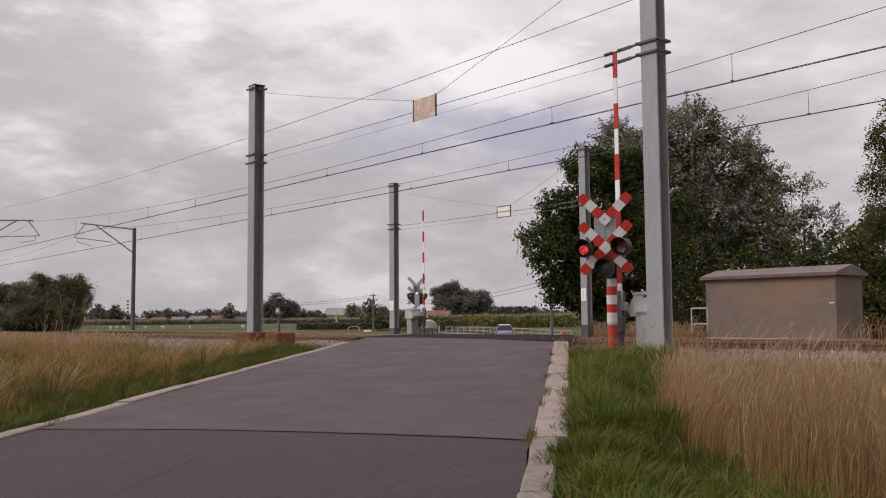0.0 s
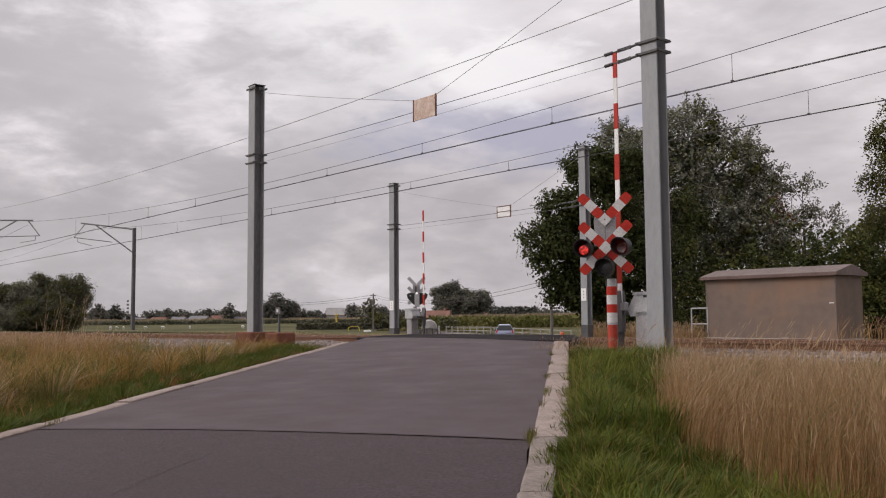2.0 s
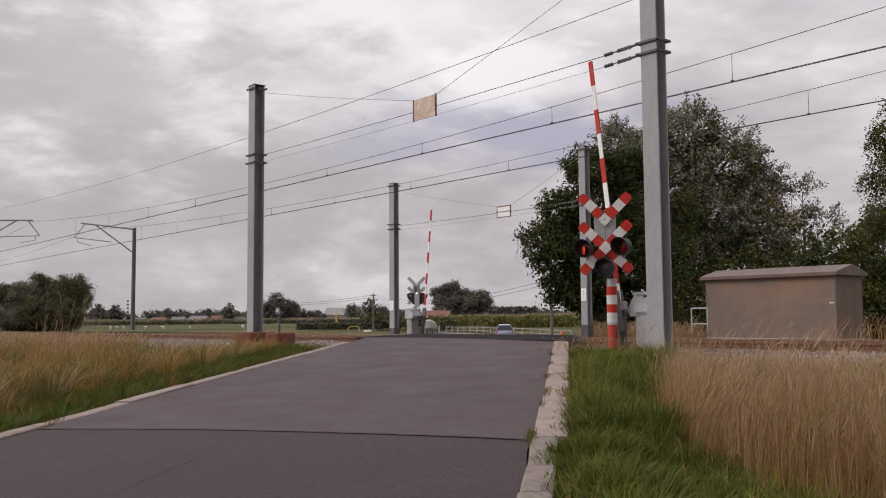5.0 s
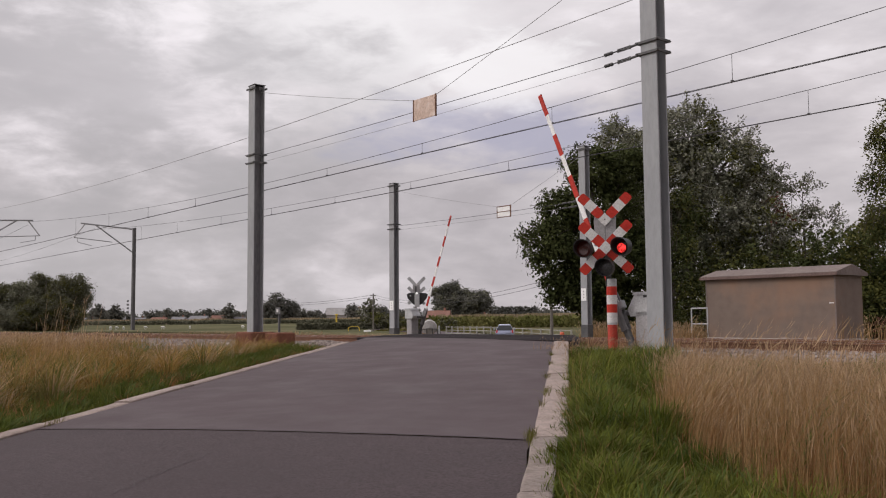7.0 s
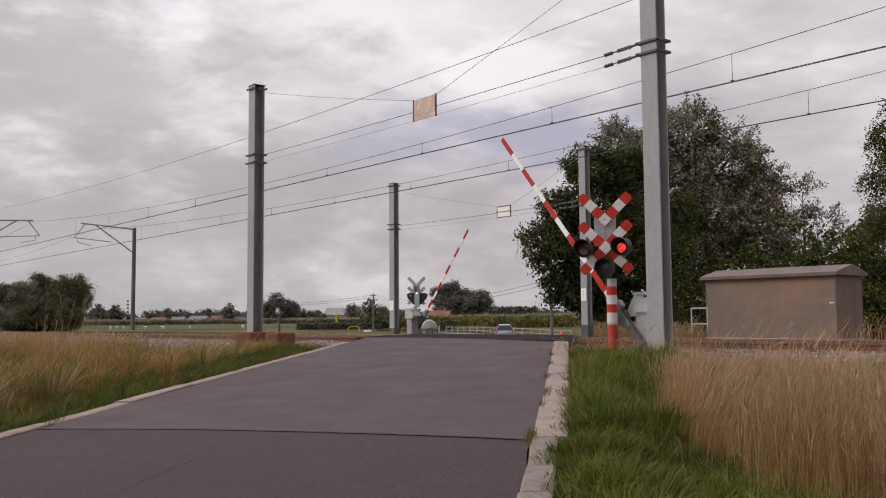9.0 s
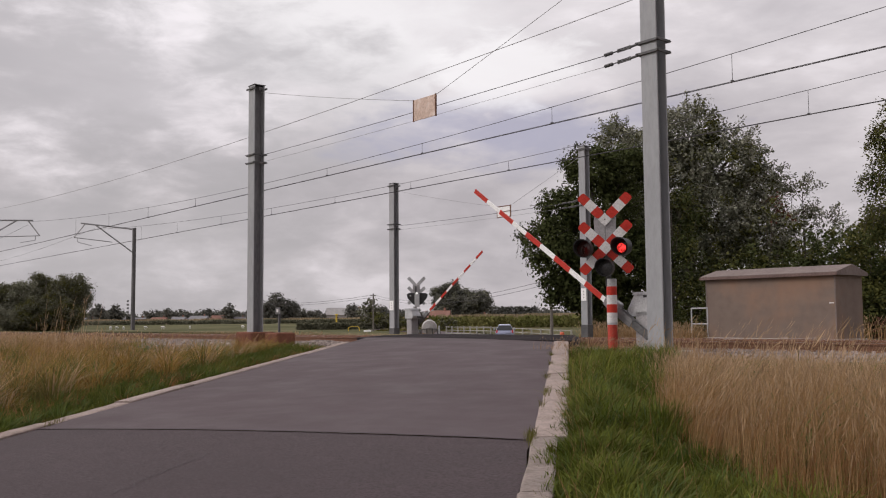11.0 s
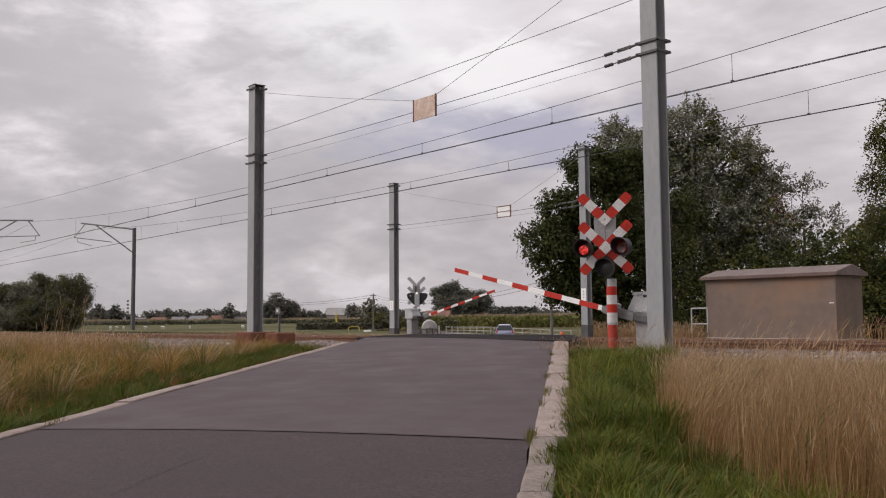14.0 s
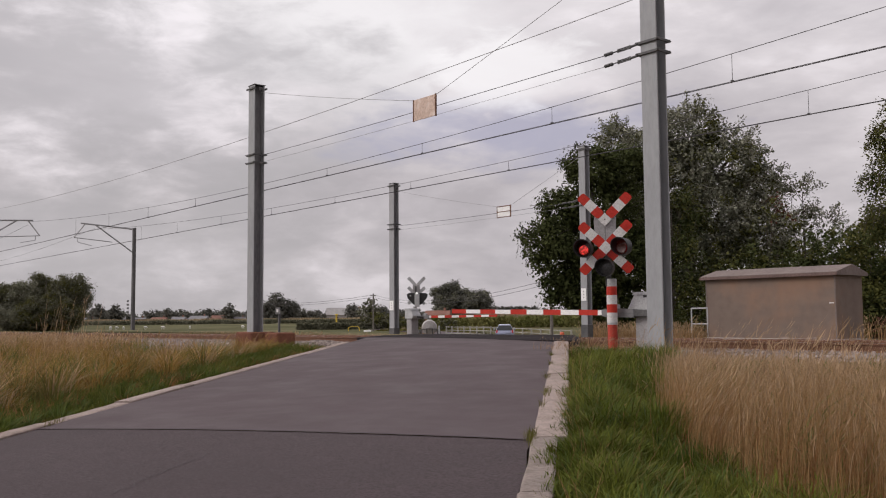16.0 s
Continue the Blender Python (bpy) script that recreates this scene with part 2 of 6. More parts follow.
M["straw_gold"] = mat("golden_straw", (0.330, 0.190, 0.055), (0.560, 0.365, 0.115), 0.5, 0.8, island=0.50, spec=0.15, two=0.3)
M["straw_pale"] = mat("pale_seed_head", (0.47, 0.318, 0.190), (0.60, 0.430, 0.275), 0.8, 0.8, island=0.40, spec=0.15, two=0.3)
M["straw_rust"] = mat("rusty_straw", (0.26, 0.12, 0.045), (0.38, 0.20, 0.085), 0.8, 0.8, island=0.45, spec=0.15, two=0.3)
M["pasture"] = mat("pasture", (0.082, 0.082, 0.042), (0.105, 0.102, 0.054), 0.03, 0.95, spec=0.02, stain=(0.14, 0.128, 0.075), stain_scale=0.03, stain_cut=0.46)
M["stubble"] = mat("stubble_field", (0.26, 0.20, 0.13), (0.32, 0.26, 0.17), 0.02, 0.95, spec=0.05, two=0.2)
M["corn"] = mat("corn_leaf", (0.165, 0.182, 0.050), (0.290, 0.272, 0.105), 0.08, 0.8, island=0.45, spec=0.15, two=0.25)
M["brick"] = mat("far_brick", (0.24, 0.105, 0.075), (0.32, 0.15, 0.11), 0.6, 0.9, bump=0.2, bscale=10)
M["roof_tile"] = mat("orange_roof_tile", (0.20, 0.105, 0.085), (0.25, 0.140, 0.112), 0.5, 0.9, spec=0.1, bump=0.3, bscale=6)
M["far_wall"] = mat("pale_far_wall", (0.25, 0.24, 0.235), (0.33, 0.315, 0.31), 0.2, 0.9)
M["far_roof"] = mat("grey_far_roof", (0.17, 0.165, 0.175), (0.24, 0.235, 0.245), 0.2, 0.9, spec=0.1)
M["fence"] = mat("pale_fence_wood", (0.25, 0.24, 0.21), (0.33, 0.318, 0.285), 2, 0.85, bump=0.2, bscale=20)
M["pole"] = mat("grey_pole_wood", (0.13, 0.115, 0.10), (0.19, 0.17, 0.15), 3, 0.9, bump=0.3, bscale=12, stretch=(1, 1, 0.2))
M["car"] = mat("blue_silver_car_paint", (0.36, 0.39, 0.53), (0.40, 0.43, 0.57), 2, 0.25, 0.45)
M["glass"] = mat("dark_glass", (0.02, 0.022, 0.025), (0.03, 0.032, 0.036), 3, 0.2, spec=0.25)
M["tyre"] = mat("tyre_rubber", (0.015, 0.015, 0.015), (0.025, 0.025, 0.025), 6, 0.85)
M["tail"] = mat("tail_light_red", (0.45, 0.02, 0.02), (0.5, 0.03, 0.03), 3, 0.3)
M["tank"] = mat("tank_aluminium", (0.34, 0.325, 0.315), (0.44, 0.42, 0.405), 3, 0.6, 0.1, stain=(0.22, 0.20, 0.19), stain_scale=3.0, stain_cut=0.52)
M["yellow"] = mat("yellow_paint", (0.62, 0.42, 0.04), (0.70, 0.50, 0.06), 3, 0.6)
M["orange"] = mat("orange_red_paint", (0.62, 0.10, 0.04), (0.70, 0.15, 0.06), 3, 0.5)
M["wool"] = mat("white_wool", (0.66, 0.64, 0.60), (0.76, 0.74, 0.70), 3, 0.95)


# ---- mesh helpers ----
class Build:
    """Collects vertices and faces of one mesh."""

    def __init__(self):
        self.v, self.f, self.m = [], [], []

    def add(self, vs, fs, m=0, mx=None):
        o = len(self.v)
        self.v += [tuple(mx @ Vector(p)) if mx else tuple(p) for p in vs]
        self.f += [tuple(i + o for i in f) for f in fs]
        self.m += [m] * len(fs)
        return self

    def box(self, c, s, m=0, mx=None, bev=0.0):
        x, y, z = (k / 2 for k in s)
        b = min(bev, x * 0.9, y * 0.9, z * 0.9)
        loc = Matrix.Translation(c)
        mm = (mx @ loc) if mx else loc
        if b <= 0:
            vs = [(i, j, k) for k in (-z, z) for j in (-y, y) for i in (-x, x)]
            fs = [(0, 2, 3, 1), (4, 5, 7, 6), (0, 1, 5, 4), (2, 6, 7, 3), (0, 4, 6, 2), (1, 3, 7, 5)]
            return self.add(vs, fs, m, mm)
        prof = [(-x + b, -y), (x - b, -y), (x, -y + b), (x, y - b), (x - b, y), (-x + b, y), (-x, y - b), (-x, -y + b)]
        k = 1 - b / max(x, y)
        inn = [(px * (1 - b / x), py * (1 - b / y)) for px, py in prof]
        vs = [(px, py, -z) for px, py in inn] + [(px, py, -z + b) for px, py in prof] + [(px, py, z - b) for px, py in prof] + [(px, py, z) for px, py in inn]
        fs = [tuple(range(7, -1, -1)), tuple(range(24, 32))]
        for r in range(3):
            for i in range(8):
                j = (i + 1) % 8
                fs.append((r * 8 + i, r * 8 + j, r * 8 + 8 + j, r * 8 + 8 + i))
        return self.add(vs, fs, m, mm)

    def cyl(self, a, b, r0, r1=None, n=12, m=0, mx=None, caps=True):
        a, b = Vector(a), Vector(b)
        r1 = r0 if r1 is None else r1
        q = (b - a).to_track_quat("Z", "Y")
        vs = []
        for p, r in ((a, r0), (b, r1)):
            for i in range(n):
                t = 2 * math.pi * i / n
                vs.append(p + q @ Vector((r * math.cos(t), r * math.sin(t), 0)))
        fs = [(i, (i + 1) % n, n + (i + 1) % n, n + i) for i in range(n)]
        if caps:
            fs += [tuple(range(n - 1, -1, -1)), tuple(range(n, 2 * n))]
        return self.add(vs, fs, m, mx)

    def tube(self, pts, r, n=5, m=0, mx=None):
        pts = [Vector(p) for p in pts]
        vs, fs = [], []
        for i, p in enumerate(pts):
            t = (pts[min(i + 1, len(pts) - 1)] - pts[max(i - 1, 0)]).normalized()
            q = t.to_track_quat("Z", "Y")
            rr = r[i] if isinstance(r, (list, tuple)) else r
            vs += [p + q @ Vector((rr * math.cos(2 * math.pi * k / n), rr * math.sin(2 * math.pi * k / n), 0)) for k in range(n)]
        for i in range(len(pts) - 1):
            for k in range(n):
                fs.append((i * n + k, i * n + (k + 1) % n, (i + 1) * n + (k + 1) % n, (i + 1) * n + k))
        fs += [tuple(range(n - 1, -1, -1)), tuple(range((len(pts) - 1) * n, len(pts) * n))]
        return self.add(vs, fs, m, mx)

    def prism(self, prof, depth, m=0, mx=None):
        """A profile in x and z, drawn along y from -depth/2 to depth/2 (counter-clockwise seen from -y)."""
        n = len(prof)
        vs = [(x, -depth / 2, z) for x, z in prof] + [(x, depth / 2, z) for x, z in prof]
        fs = [tuple(range(n)), tuple(range(2 * n - 1, n - 1, -1))]
        fs += [(i, n + i, n + (i + 1) % n, (i + 1) % n) for i in range(n)]
        return self.add(vs, fs, m, mx)

    def lathe(self, prof, n=20, m=0, mx=None):
        """Radius and z along the outline, turned about z."""
        vs, fs = [], []
        for r, z in prof:
            vs += [(r * math.cos(2 * math.pi * k / n), r * math.sin(2 * math.pi * k / n), z) for k in range(n)]
        for i in range(len(prof) - 1):
            for k in range(n):
                fs.append((i * n + k, i * n + (k + 1) % n, (i + 1) * n + (k + 1) % n, (i + 1) * n + k))
        return self.add(vs, fs, m, mx)

    def mesh(self, name, mats):
        me = bpy.data.meshes.new(name)
        me.from_pydata(self.v, [], self.f)
        for k in (mats if isinstance(mats, (list, tuple)) else [mats]):
            me.materials.append(M[k])
        me.polygons.foreach_set("material_index", self.m)
        me.update()
        return me


def smooth(me, angle=40):
    for p in me.polygons:
        p.use_smooth = True
    me.set_sharp_from_angle(angle=radians(angle))
    return me


def part(name, b, mats, parent, label="", at=None, soft=False):
    me = b if isinstance(b, bpy.types.Mesh) else b.mesh(name, mats)
    if soft:
        smooth(me)
    ob = new(name, me)
    ob.parent = parent
    if at is not None:
        ob.matrix_basis = at
    if label:
        tagged(ob, label)
    return ob


def thing(name, label, category, at=None, group="", kind=""):
    ob = new(name)
    if at is not None:
        ob.matrix_basis = at
    return tagged(ob, label, category, group, kind)


def solo(name, b, mats, label, category="", at=None, group="", kind="", soft=False):
    me = b if isinstance(b, bpy.types.Mesh) else b.mesh(name, mats)
    if soft:
        smooth(me)
    ob = new(name, me)
    if at is not None:
        ob.matrix_basis = at
    return tagged(ob, label, category, group, kind)


def mesh_np(name, verts, quads, mat_name):
    me = bpy.data.meshes.new(name)
    me.vertices.add(len(verts))
    me.vertices.foreach_set("co", np.ascontiguousarray(verts, np.float32).ravel())
    me.loops.add(quads.size)
    me.loops.foreach_set("vertex_index", np.ascontiguousarray(quads, np.int32).ravel())
    me.polygons.add(len(quads))
    me.polygons.foreach_set("loop_start", np.arange(0, quads.size, 4, dtype=np.int32))
    me.update(calc_edges=True)
    me.validate()
    me.materials.append(M[mat_name])
    return me


# ---- the lie of the land ----
ROAD_D = Vector((-0.680, 0.733)).normalized()
ROAD_N = Vector((ROAD_D.y, -ROAD_D.x))
EDGE0 = Vector((-4.0, 3.9))
ROAD_W = 5.12


def rs(r, s):
    """A place from metres right of the road's right edge and metres along it."""
    p = EDGE0 + ROAD_N * r + ROAD_D * s
    return p.x, p.y


def sstep(a, b, x):
    t = np.clip((x - a) / (b - a), 0, 1)
    return t * t * (3 - 2 * t)


def crown(Y):
    """Height of the road at a distance from the tracks."""
    Y = np.asarray(Y, float)
    near = -0.76 + 0.0473 * np.maximum(Y, -14)
    near = np.minimum(near, -0.045)
    far = -0.27 - 1.45 * sstep(22.6, 60, Y)
    return np.where(Y < 18, near, far)


def grade(X):
    """The tracks fall gently to the left."""
    return 0.042 + 0.006 * np.clip(np.asarray(X, float), -110, 10)


def land(X, Y):
    """Height of the ground."""
    X, Y = np.asarray(X, float), np.asarray(Y, float)
    lat = (X - EDGE0.x) * ROAD_N.x + (Y - EDGE0.y) * ROAD_N.y + ROAD_W / 2
    near = -0.76 + 0.0473 * np.maximum(Y, -14) - 0.03
    off = sstep(3.0, 7.0, np.abs(lat))
    left = np.where(lat < 0, 0.32, 0.10)
    near = near - left * off * sstep(-4, 8, Y)
    near = np.minimum(near, -0.22)
    g = grade(X)
    near = near + (g + 0.05) * sstep(8, 13, Y) * off
    bed = -0.26 + g
    far = -0.22 + g * (1 - sstep(30, 72, Y)) - 1.54 * sstep(24.5, 72, Y)
    way = np.abs((X + 26.1) * 0.672 + (Y - 24.0) * 0.741)
    far = np.where(way < 9, np.minimum(far, crown(Y) - 0.05 - 0.02 * way), far)
    z = np.where(Y < 13.2, near, np.where(Y < 14.2, near + (bed - near) * (Y - 13.2), np.where(Y < 24, bed, far)))
    return z


def make_ground():
    xs = np.concatenate([[-4500, -2500, -1200, -600, -350], np.arange(-220, -70, 10), np.arange(-70, -34, 2), np.arange(-34, 8, 0.5), np.arange(8, 30, 3), [40, 80, 200, 600, 2000, 4500]])
    ys = np.concatenate([[-4500, -1500, -400, -120, -60, -30, -18], np.arange(-14, 30, 0.5), np.arange(30, 70, 2), np.arange(70, 160, 10), [200, 300, 500, 900, 1800, 3200, 4500]])
    gx, gy = np.meshgrid(xs, ys)
    z = land(gx, gy)
    rng = np.random.default_rng(4)
    near = (np.abs(gx) < 60) & (np.abs(gy) < 40)
    z = z + np.where(near, rng.normal(0, 0.015, z.shape) - 0.02, 0)
    v = np.stack([gx.ravel(), gy.ravel(), z.ravel()], 1)
    nx, ny = len(xs), len(ys)
    i = np.arange(nx * ny).reshape(ny, nx)
    q = np.stack([i[:-1, :-1].ravel(), i[:-1, 1:].ravel(), i[1:, 1:].ravel(), i[1:, :-1].ravel()], 1)
    me = mesh_np("ground", v, q, "soil")
    smooth(me, 80)
    tagged(new("ground", me), "earth ground with thin grass and dry soil", "ground", kind="structure")


make_ground()


# ---- road ----
def road_line():
    """Centre line of the road, near to far, with the height of its crown."""
    pts = []
    c0 = EDGE0 - ROAD_N * (ROAD_W / 2)
    for s in np.arange(-16, 29, 0.5):
        p = c0 + ROAD_D * s
        pts.append((p.x, p.y))
    x, y = pts[-1]
    tx, ty = -70.6, 64.0
    for k in range(1, 25):
        pts.append((x + (tx - x) * k / 24, y + (ty - y) * k / 24))
    for k in range(1, 12):
        pts.append((tx - 9.5 * k, ty + 6.5 * k - 0.25 * k * k))
    return pts


def strip(pts, l, r, lift, name, mats, thick=0.06, jit=0.0, seed=1, y_max=None, y_min=None, joint=0):
    rng = np.random.default_rng(seed)
    b = Build()
    rows = []
    for i, (x, y) in enumerate(pts):
        a, c = pts[max(i - 1, 0)], pts[min(i + 1, len(pts) - 1)]
        d = Vector((c[0] - a[0], c[1] - a[1])).normalized()
        n = Vector((d.y, -d.x))
        row = []
        for k, w in enumerate(np.linspace(l, r, 9)):
            e = rng.normal(0, jit) if k in (0, 8) else 0
            px, py = x + n.x * (w + e), y + n.y * (w + e)
            if joint:
                s = (px - EDGE0.x) * ROAD_D.x + (py - EDGE0.y) * ROAD_D.y
                gap = s - (1.94 - 0.263 * (w - H))
                if gap * joint < 0:
                    px, py = px - d.x * gap, py - d.y * gap
            over = max(0.0, py - y_max) if y_max else (min(0.0, py - y_min) if y_min else 0.0)
            px, py = px - d.x / d.y * over, py - over
            camber = 0.03 * (1 - (2 * (w - l) / (r - l) - 1) ** 2)
            row.append((px, py, float(crown(py)) + lift + camber))
        rows.append(row)
    vs = [p for row in rows for p in row]
    n = 9
    fs = [(i * n + j, i * n + j + 1, (i + 1) * n + j + 1, (i + 1) * n + j) for i in range(len(rows) - 1) for j in range(n - 1)]
    b.add(vs, fs)
    for j in (0, 8):
        vs = [(p[0], p[1], p[2] - k * thick) for row in rows for k, p in ((0, row[j]), (1, row[j]))]
        b.add(vs, [(2 * i, 2 * i + 2, 2 * i + 3, 2 * i + 1) if j == 0 else (2 * i, 2 * i + 1, 2 * i + 3, 2 * i + 2) for i in range(len(rows) - 1)])
    me = b.mesh(name, mats)
    return smooth(me, 60)


LINE = road_line()
H = ROAD_W / 2
i_joint = min(range(len(LINE)), key=lambda i: abs((LINE[i][1] - 4.15)))
i_deck0 = min(range(len(LINE)), key=lambda i: abs(LINE[i][1] - 14.6))
i_deck1 = min(range(len(LINE)), key=lambda i: abs(LINE[i][1] - 23.0))
road = solo("road", strip(LINE[i_joint - 6:i_deck0 + 8], -H, H + 0.14, 0.02, "road", "asphalt", jit=0.015, y_max=14.57, joint=1), None, "worn grey asphalt road rising to the level crossing", "road", kind="structure")
solo("road_old_surface", strip(LINE[:i_joint + 8], -H, H, 0.014, "road_old_surface", "asphalt_old", jit=0.03, joint=-1), None, "older coarse asphalt before a cracked joint", "road", kind="structure")
solo("road_beyond", strip(LINE[i_deck1 - 8:], -H, H, 0.01, "road_beyond", "asphalt", jit=0.02, y_min=23.06), None, "asphalt road falling away beyond the tracks", "road", kind="structure")


def make_crossing_deck():
    b = Build()
    pts = LINE[i_deck0:i_deck1 + 1]
    gaps = [15.78, 17.22, 19.98, 21.42]
    edges = [14.55]
    for g in gaps:
        edges += [g - 0.07, g + 0.07]
    edges.append(23.05)

    def cx(y):
        c0 = EDGE0 - ROAD_N * (ROAD_W / 2)
        return c0.x + ROAD_D.x / ROAD_D.y * (y - c0.y)
    skew = H / ROAD_D.y
    for a, c in zip(edges[::2], edges[1::2]):
        vs = []
        for z in (-0.2, -0.012):
            for x, y in ((cx(a) - skew - 0.5, a), (cx(a) + skew + 0.9, a), (cx(c) + skew + 0.9, c), (cx(c) - skew - 0.5, c)):
                vs.append((x, y, z + float(grade(x)) + 0.038 - 0.045 * float(sstep(17.6, 19.6, y)) - 0.03 * max(0.0, y - 22.0)))
        b.add(vs, [(3, 2, 1, 0), (4, 5, 6, 7), (0, 1, 5, 4), (1, 2, 6, 5), (2, 3, 7, 6), (3, 0, 4, 7)])
    solo("crossing_deck", b, "asphalt_dark", "dark asphalt deck between the rails of the crossing", "crossing deck", kind="structure")


make_crossing_deck()


def make_road_cracks():
    """Tarred joint across the road and a few cracks in the older surface."""
    rng = np.random.default_rng(9)

    def crack(p, q, w, name, lift, n=40, wob=0.03):
        b = Build()
        p, q = Vector(p), Vector(q)
        d = (q - p).normalized()
        nn = Vector((-d.y, d.x))
        vs, off = [], 0.0
        for i in range(n + 1):
            off = off * 0.8 + rng.normal(0, wob)
            c = p + (q - p) * (i / n) + nn * off
            ww = w * (0.5 + rng.random())
            for k in (-1, 1):
                x, y = c.x + nn.x * ww * k, c.y + nn.y * ww * k
                lat = (x - EDGE0.x) * ROAD_N.x + (y - EDGE0.y) * ROAD_N.y + H
                vs.append((x, y, float(crown(y)) + lift + 0.03 * (1 - (lat / H) ** 2)))
        b.add(vs, [(2 * i, 2 * i + 1, 2 * i + 3, 2 * i + 2) for i in range(n)])
        return b
    j0, j1 = JOINT
    solo("road_joint", crack(j0, j1, 0.0032, "j", 0.0235, 150, 0.013), "tar", "dark cracked joint across the asphalt", "road joint", kind="structure")
    for p, q, w, n in CRACKS:
        solo("road_crack", crack(p, q, w, "c", 0.019, n, 0.016), "tar", "thin wandering crack in old asphalt", "road crack", kind="structure")


CRACKS = [
    ((-5.98, 2.17), (-6.49, 2.76), 0.005, 24),
    ((-6.49, 2.76), (-6.89, 3.29), 0.0035, 20),
    ((-6.49, 2.76), (-7.2, 3.21), 0.003, 14),
    ((-5.42, 3.36), (-4.98, 4.0), 0.003, 30),
    ((-4.98, 4.0), (-4.4, 4.22), 0.0025, 26),
    ((-5.73, 3.95), (-4.67, 4.49), 0.002, 30),
]
JOINT = (rs(-ROAD_W, 1.94 + 0.263 * ROAD_W), rs(0.0, 1.94))
make_road_cracks()


def make_kerb(name, r0, r1, s_list, label, seed, lift, splay=0.0):
    """Flush concrete edge stones, each a piece of its own."""
    rng = np.random.default_rng(seed)
    root = thing(name, label, "kerb", kind="structure")
    for a, c in zip(s_list[:-1], s_list[1:]):
        a2, c2 = a + 0.012, c - 0.012
        dz, dr = rng.normal(0, 0.005), rng.normal(0, 0.004)
        worn = splay > 0 and c <= 1.95
        # near stones are also narrowed to fit the width visible from the camera
        side = r0 + 0.21 if worn else r1
        b = Build()
        n = 6
        vs = []
        for i in range(n + 1):
            s = a2 + (c2 - a2) * i / n
            for r, e in ((r0, 0.012), (r0 + 0.02, 0), (side - 0.02, 0), (side, 0.012)):
                x, y = rs(r + dr + splay * max(0.0, s) / 14.6 + (rng.normal(0, 0.008) if r == r0 else 0.0), s)
                vs.append((x, y, float(crown(y)) + lift + dz - e + rng.normal(0, 0.002)))
        fs = [(i * 4 + j, i * 4 + j + 1, i * 4 + 5 + j, i * 4 + 4 + j) for i in range(n) for j in range(3)]
        b.add(vs, fs)
        o = len(vs)
        low = [(x, y, z - 0.25) for x, y, z in vs]
        b.add(low, [])
        for j in (0, 3):
            b.f += [(i * 4 + j, i * 4 + 4 + j, o + i * 4 + 4 + j, o + i * 4 + j)[::(1 if j == 0 else -1)] for i in range(n)]
            b.m += [0] * n
        for i in (0, n):
            b.f += [(i * 4 + j, o + i * 4 + j, o + i * 4 + j + 1, i * 4 + j + 1)[::(1 if i else -1)] for j in range(3)]
            b.m += [0] * 3
        part("kerb_stone", b, "kerb_old" if worn else "kerb", root, "dirtier worn edge stone" if worn else "")


make_kerb("kerb_right", 0.0, 0.30, [-8, -6, -4, -2, 0, 1.95, 3.9, 7.3, 10.7, 14.6], "pale pinkish concrete edge strip with grass in its joints", 3, 0.035, 0.10)
make_kerb("kerb_left", -ROAD_W - 0.20, -ROAD_W, [-6, -3, 0, 2.0, 3.6, 5.3, 7.3, 9.3, 11.3, 13.3, 15.3, 17.2], "narrow pale concrete edge strip beside the verge", 5, 0.035)


# ---- tracks ----
TRACK_A, TRACK_B = 16.5, 20.7


def make_ballast_bed():
    b = Build()
    prof = [(11.8, -0.50), (14.5, -0.17), (22.9, -0.17), (23.9, -0.42)]
    for x0, x1 in ((-400, -110), (-110, -23.5), (-12.2, 10), (10, 60)):
        vs = [(x, y, z + float(grade(x))) for x in (x0, x1) for y, z in prof] + [(x, y, -1.5) for x in (x0, x1) for y in (11.8, 23.9)]
        b.add(vs, [(0, 4, 5, 1), (1, 5, 6, 2), (2, 6, 7, 3), (0, 1, 2, 3, 9, 8), (4, 10, 11, 7, 6, 5)])
    b.add([(-23.5, 14.5, -0.29), (-12.2, 14.5, -0.22), (-12.2, 22.9, -0.22), (-23.5, 22.9, -0.29)], [(0, 1, 2, 3)])
    solo("ballast_bed", b, "ballast_bed", "bed of crushed grey stone under the tracks", "ballast", kind="structure")


make_ballast_bed()


